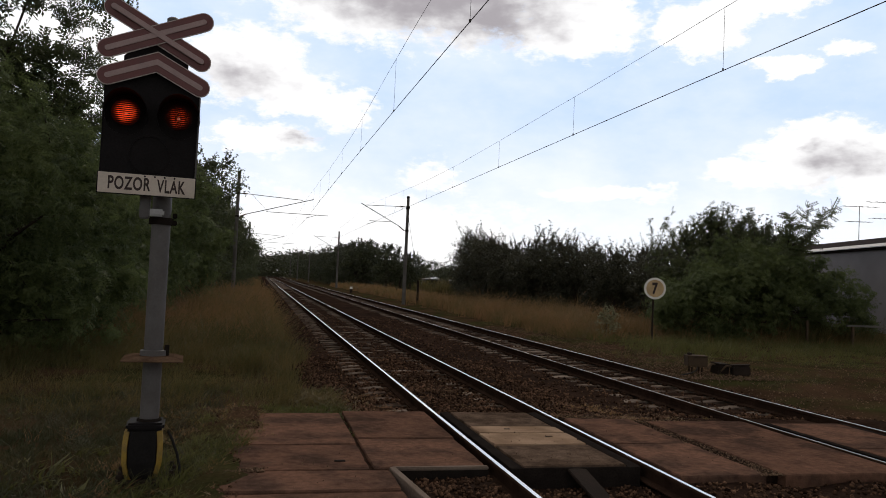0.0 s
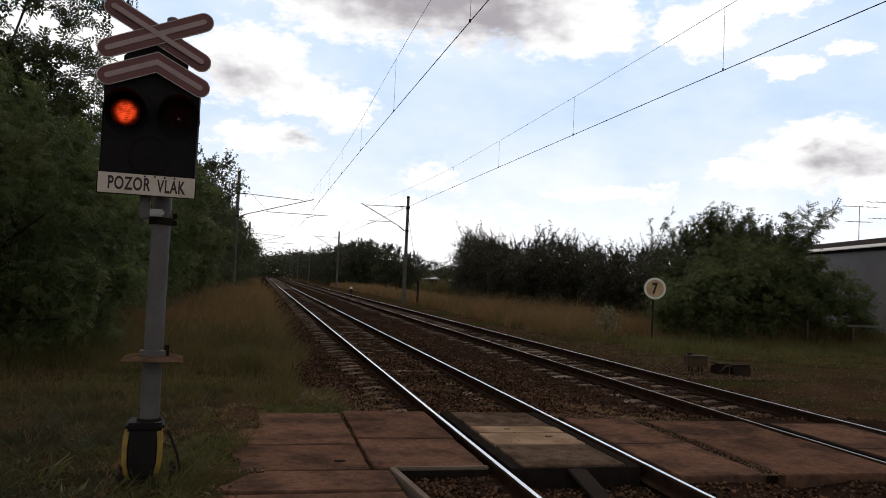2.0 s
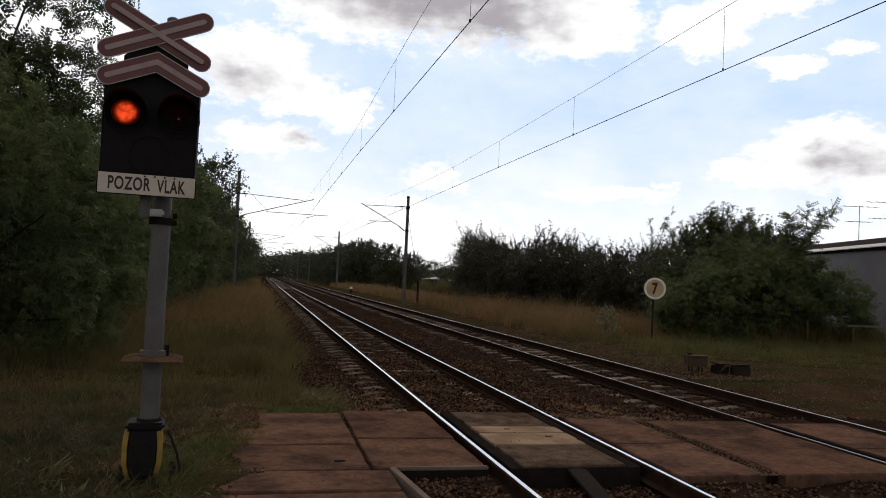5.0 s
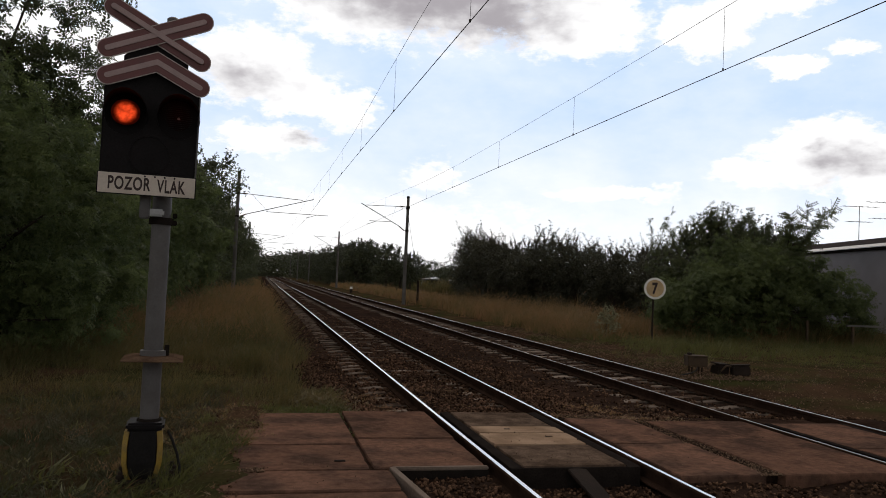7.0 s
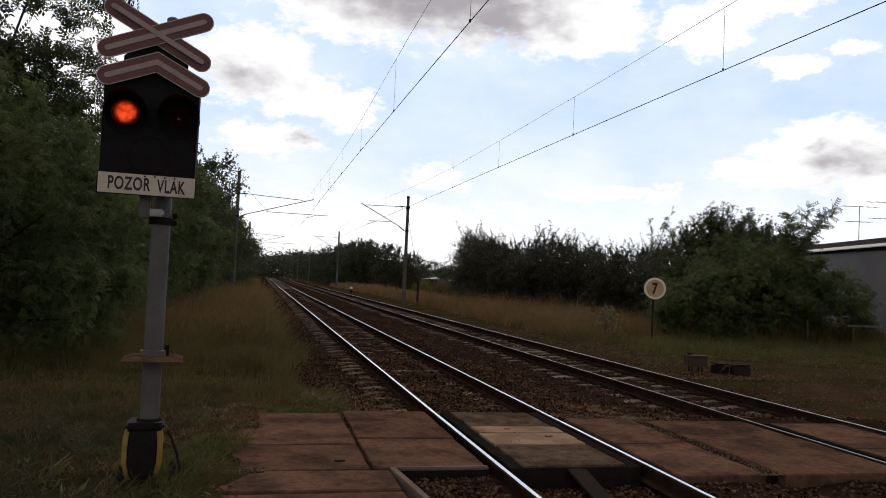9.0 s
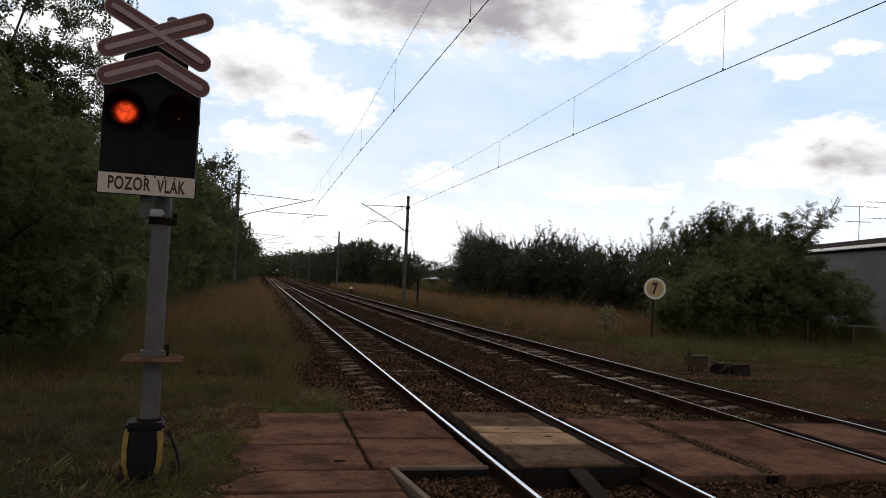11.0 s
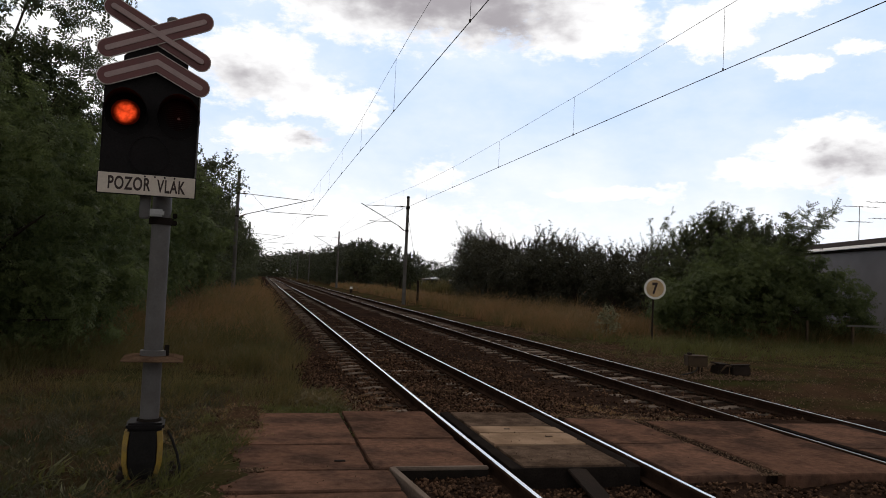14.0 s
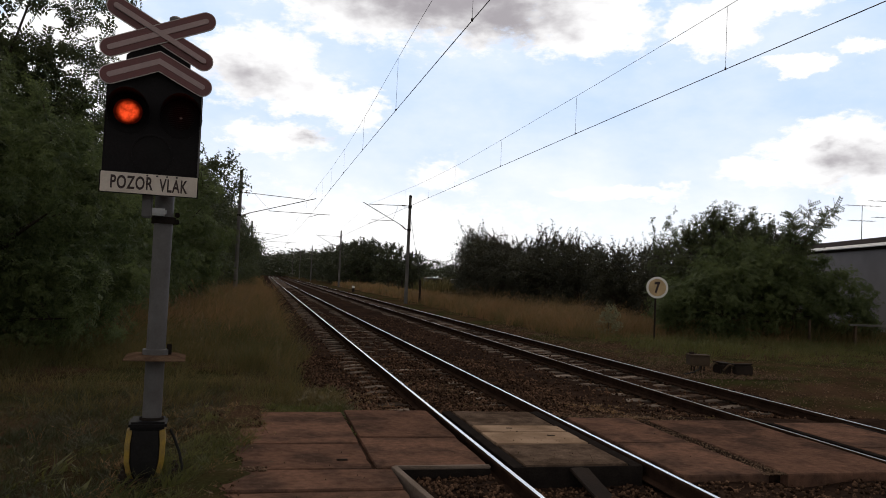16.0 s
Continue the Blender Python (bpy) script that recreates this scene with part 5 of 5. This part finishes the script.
def blades(name, label, seed, count, area, height, width, material, zfun, lean=0.25, fall=1.0, heads=0.0, patch=0.0, rise=None, tuft=9, ragged=0.35):
    """Grass blades in uneven tufts, bent and tapered, over rectangles (x0, x1, y0, y1)."""
    rng = np.random.default_rng(seed)
    sizes = np.array([(a[1] - a[0]) * (a[3] - a[2]) for a in area])
    groups = max(1, count // tuft)
    pick = rng.choice(len(area), groups, p=sizes / sizes.sum())
    ar = np.array(area, float)[pick]
    gx = ar[:, 0] + (ar[:, 1] - ar[:, 0]) * rng.random(groups)
    gy = ar[:, 2] + (ar[:, 3] - ar[:, 2]) * rng.random(groups) ** fall
    if patch:
        keep = np.array([noise.noise((a * 0.55, b * 0.55, seed)) + rng.normal() * 0.12 > patch - 0.5 for a, b in zip(gx, gy)])
        gx, gy = gx[keep], gy[keep]
    gx = gx + ragged * np.array([noise.noise((3.0, b * 0.4, seed)) + 0.7 * noise.noise((8.0, b * 1.3, seed)) for b in gy])
    groups = len(gx)
    tall = (0.72 + 0.5 * np.array([noise.noise((a * 0.35, b * 0.35, 9)) + 0.6 * noise.noise((a * 1.1, b * 1.1, 4)) for a, b in zip(gx, gy)])) * rng.uniform(0.6, 1.25, groups)
    sway = rng.normal(size=(groups, 2)) * 0.5 + (0.25, 0.0)
    g = np.repeat(np.arange(groups), tuft)
    n = len(g)
    x = gx[g] + rng.normal(size=n) * (0.03 + 0.10 * height)
    y = gy[g] + rng.normal(size=n) * (0.03 + 0.10 * height)
    z = np.array([zfun(a, b) for a, b in zip(x, y)])
    h = height * np.maximum(tall[g], 0.25) * rng.uniform(0.5, 1.25, n)
    if rise:
        h = h * np.clip((y + 3.2 * (tall[g] - 0.72) - rise[0]) / (rise[1] - rise[0]), 0.22, 1.0)
    w = width * rng.uniform(0.6, 1.3, n) * (1 + np.maximum(y - 12, 0) * 0.03)
    ang = rng.uniform(0, 6.283, n)
    s = np.stack([np.cos(ang), np.sin(ang), 0 * ang], 1) * w[:, None] * 0.5
    la = sway[g] + rng.normal(size=(n, 2)) * 0.6
    bend = np.stack([la[:, 0], la[:, 1], 0 * h], 1) * (h * lean * 1.1)[:, None]
    root = np.stack([x, y, z - 0.02], 1)
    up = np.stack([0 * h, 0 * h, h], 1)
    mid = root + up * 0.55 + bend * 0.35
    tip = root + up * 0.95 + bend
    q = [np.stack([root - s, root + s, mid + s * 0.8, mid - s * 0.8], 1), np.stack([mid - s * 0.8, mid + s * 0.8, tip + s * 0.15, tip - s * 0.15], 1)]
    if heads:
        k = rng.random(n) < heads
        t, b = tip[k], bend[k] * 0.3 + up[k] * 0.13
        e = s[k] * 1.1
        q.append(np.stack([t - b * 0.3, t + b * 0.4 + e, t + b, t + b * 0.4 - e], 1))
    ob = new(name, quads(name, np.concatenate(q), material))
    return tagged(ob, label, "grass", kind="stuff")


LEFT_Z = lambda x, y: -0.09
RIGHT_Z = lambda x, y: -0.22
blades("tall_dry_grass", "tall dry straw-brown grass between track and thicket", 41, 26000, [(-6.9, -2.5, 15.5, 60)], 0.95, 0.011, GRASS_DRY, LEFT_Z, 0.5, 1.3, 0.5, 0.30, (14.0, 22.0))
blades("tall_green_grass", "olive green stalks among the dry grass", 56, 14000, [(-7.0, -2.4, 14.0, 50)], 0.72, 0.012, GRASS_MIX, LEFT_Z, 0.5, 1.2, 0.3, 0.0, (12.0, 18.0))
blades("tall_dry_grass", "tall dry straw-brown grass far along the track", 42, 6000, [(-6.0, -3.2, 60, 130)], 0.8, 0.03, GRASS_DRY, LEFT_Z, 0.3)
blades("tall_green_grass", "knee-high olive green grass beside the crossing slabs", 43, 34000, [(-7.5, -2.35, 9.4, 22)], 0.55, 0.010, GRASS_MIX, LEFT_Z, 0.5, 1.0, 0.3, 0.0, (8.6, 14.5))
blades("short_grass", "short patchy olive grass on soil round the signal", 44, 80000, [(-9.5, -3.25, 3.2, 12)], 0.13, 0.009, GRASS_SHORT, LEFT_Z, 0.9, 1.0, 0.1, 0.22)
blades("dead_stalks", "dead pale stalks lying among the short grass", 50, 1300, [(-9.0, -3.7, 3.5, 16)], 0.16, 0.006, GRASS_DRY, LEFT_Z, 1.3, 1.0, 0.2)
blades("broad_weeds", "low dark green broad-leaved weeds in the grass", 54, 3500, [(-9.0, -3.25, 4.0, 11.5)], 0.10, 0.035, GRASS_GREEN, LEFT_Z, 1.4, 1.0, 0.0, 0.5)
blades("joint_grass", "sparse green grass growing in a slab joint", 55, 420, [(-2.03, -1.90, 8.3, 9.7)], 0.08, 0.010, GRASS_GREEN, lambda x, y: -0.03, 1.0)
blades("edge_grass", "green grass tufts growing over the slab edges", 45, 5200, [(-3.75, -3.2, 5.0, 9.4), (-3.6, -3.15, 7.4, 9.6), (-3.3, -2.0, 9.6, 10.15), (-2.02, -1.9, 8.3, 9.7), (-3.4, -3.2, 6.0, 9.3), (-3.25, -3.0, 9.1, 9.7)], 0.11, 0.010, GRASS_GREEN, lambda x, y: -0.03, 0.7)
blades("verge_weeds", "low green weeds at the foot of the tall grass", 51, 2500, [(-3.0, -1.75, 9.9, 12.5)], 0.17, 0.018, GRASS_MIX, lambda x, y: -0.16, 1.1)
blades("dry_litter", "dry yellow-brown leaf litter on the ballast by the slabs", 52, 5200, [(-2.1, -0.9, 9.7, 12.5), (-0.6, 0.6, 9.75, 15), (0.9, 3.2, 9.15, 11.5)], 0.045, 0.02, GRASS_DRY, lambda x, y: -0.2 + 0.15 * math.exp(-max(0.0, y - 9.6) / 0.55), 1.6)
blades("dry_litter", "dry brown litter and stalks on soil beside the slabs", 59, 2600, [(-4.2, -3.15, 5.5, 10.2), (-3.6, -2.9, 8.2, 10.2)], 0.05, 0.013, GRASS_DRY, lambda x, y: -0.04 if x < -3.4 else 0.01, 1.7)
blades("tall_dry_grass", "tall dry straw-brown grass before the hedge row", 46, 32000, [(8.2, 22, 25.5, 62), (7.8, 14, 27, 45)], 1.0, 0.012, GRASS_DRY, RIGHT_Z, 0.5, 1.2, 0.5, 0.26, (23.5, 29.0), ragged=0.9)
blades("tall_green_grass", "olive stalks among the dry grass before the hedge", 57, 12000, [(7.9, 20, 25, 55)], 0.6, 0.012, GRASS_MIX, RIGHT_Z, 0.5, 1.1, 0.3, 0.0, (22.0, 28.0), ragged=0.9)
blades("tall_dry_grass", "tall dry grass on the far side along the track", 47, 9000, [(8.2, 14, 62, 125)], 0.95, 0.03, GRASS_DRY, RIGHT_Z, 0.28)
blades("tall_weeds", "dark tall weeds before the parked vans", 58, 8000, [(18, 36, 99, 106)], 1.72, 0.03, GRASS_MIX, RIGHT_Z, 0.3, 1.0, 0.3, ragged=0.1)
blades("meadow_grass", "shorter green grass in front of the bush", 48, 32000, [(8.5, 28, 17.5, 28)], 0.34, 0.010, GRASS_GREEN, RIGHT_Z, 0.5, 1.0, 0.25, 0.0, (16.0, 23.0))
blades("tall_weeds", "tall brown-green weeds before the hall", 53, 5000, [(17.5, 31, 26.5, 29.0)], 1.0, 0.014, GRASS_MIX, RIGHT_Z, 0.3, 1.0, 0.4)
blades("sparse_grass", "sparse trampled grass on bare ground by the track", 49, 22000, [(7.0, 22, 8.5, 20), (6.9, 9.5, 18, 34)], 0.10, 0.010, GRASS_MIX, RIGHT_Z, 0.9, 1.0, 0.1, 0.40)


def build_pale_shrub():
    plant("pale_shrub", "small pale grey-green shrub in dry grass", "shrub", pose(10.05, 27.2, -0.2), 61, [(0, 0, 0.45, 0.5, 0.4, 0.4), (0.1, 0, 0.8, 0.3, 0.3, 0.25)], 34, 16, 0.09, LEAF_PALE, 0.5, 0.015, 0, 0.13, 8, 0.35, "", 8)
    rnd = random.Random(9)
    for x, y in ((18.6, 26.6),):
        p = thing("fence_post", "grey weathered wooden fence post in grass", "post", pose(x, y, -0.25, rnd.uniform(-4, 4), rnd.uniform(-4, 4)), group="old fence posts")
        part("shaft", Solid().tube((0, 0, -0.2), (0, 0, 1.0), 0.06, 0.05, 8), OLD_BOX, p)


build_pale_shrub()


def near_stones():
    """The larger stones in the open pit and beside the slabs, each one by itself."""
    rnd = random.Random(77)
    kinds = []
    for k in range(7):
        v = []
        for z, r in ((-0.6, 0.62), (0.0, 1.0), (0.55, 0.66)):
            v += [(r * rnd.uniform(0.75, 1.2) * math.cos(1.047 * i + 0.5 * z), r * rnd.uniform(0.65, 1.05) * math.sin(1.047 * i + 0.5 * z), z * rnd.uniform(0.7, 1.2)) for i in range(6)]
        f = [(6 * j + i, 6 * j + (i + 1) % 6, 6 * j + 6 + (i + 1) % 6, 6 * j + 6 + i) for j in range(2) for i in range(6)] + [(5, 4, 3, 2, 1, 0), (12, 13, 14, 15, 16, 17)]
        me = Solid().add(v, f).mesh("stone")
        me.materials.append(STONE_PIECE)
        kinds.append(me)
    areas = [(-1.66, -0.95, 5.0, 6.7, 110), (-0.6, 0.6, 5.2, 6.7, 50), (0.95, 3.3, 5.4, 6.35, 60), (-2.0, -1.0, 9.8, 11.6, 60)]
    for x0, x1, y0, y1, count in areas:
        for k in range(count):
            x, y = rnd.uniform(x0, x1), rnd.uniform(y0, y1)
            r = rnd.uniform(0.013, 0.027)
            ob = new("stone", kinds[k % 7])
            ob.parent = BALLAST_BED
            ob.matrix_basis = pose(x, y, ballast_z(x, y) + r * 0.5, rnd.uniform(-40, 40), rnd.uniform(-40, 40), rnd.uniform(0, 360)) @ Matrix.Scale(r, 4)


near_stones()
for tr, c in zip(TRACK_OBJECTS, TRACKS):
    build_sleepers(tr, c)


# ---- what moves ----
def motions():
    """The two red lights flash in turn, the clouds drift, the light crowns sway."""
    period, to_right, to_left, fade = 0.9693, 0.645, 0.942, 0.115
    off = -84.0
    for ob, home, zm, first in LAMPS:
        on_at, off_at = (to_left, to_right) if first else (to_right, to_left)
        events = []
        for n in range(-2, 18):
            events += [(on_at + n * period, 1), (off_at + n * period, 0)]
        events.sort()
        keys = []
        for t, on in events:
            a, b = (off, 0) if on else (0, off)
            keys += [(t - fade, a), (t, off * 0.84), (t + fade, b)]
        ts, vs = [q[0] for q in keys], [q[1] for q in keys]
        rows = [(0.0, float(np.interp(0.0, ts, vs)))] + [q for q in keys if 0.02 < q[0] < 15.98] + [(16.0, float(np.interp(16.0, ts, vs)))]
        walk(ob, [(t, pose(*home) @ pose(0, 0, zm, a) @ pose(0, 0, -zm)) for t, a in rows])
    walk(CLOUD_SHEET, [(0, pose(0, 0, 0, 0, 0, 0)), (8, pose(0, 0, 0, 0, 0, -0.34)), (16, pose(0, 0, 0, 0, 0, -0.68))])
    for k, ob in enumerate(SWAY):
        rows = []
        for i in range(21):
            t = 0.8 * i
            rows.append((t, pose(0, 0, 0, 0.20 * math.sin(2.1 * t + k), 0.26 * math.sin(1.7 * t + 1.3 * k), 0)))
        walk(ob, rows)


motions()
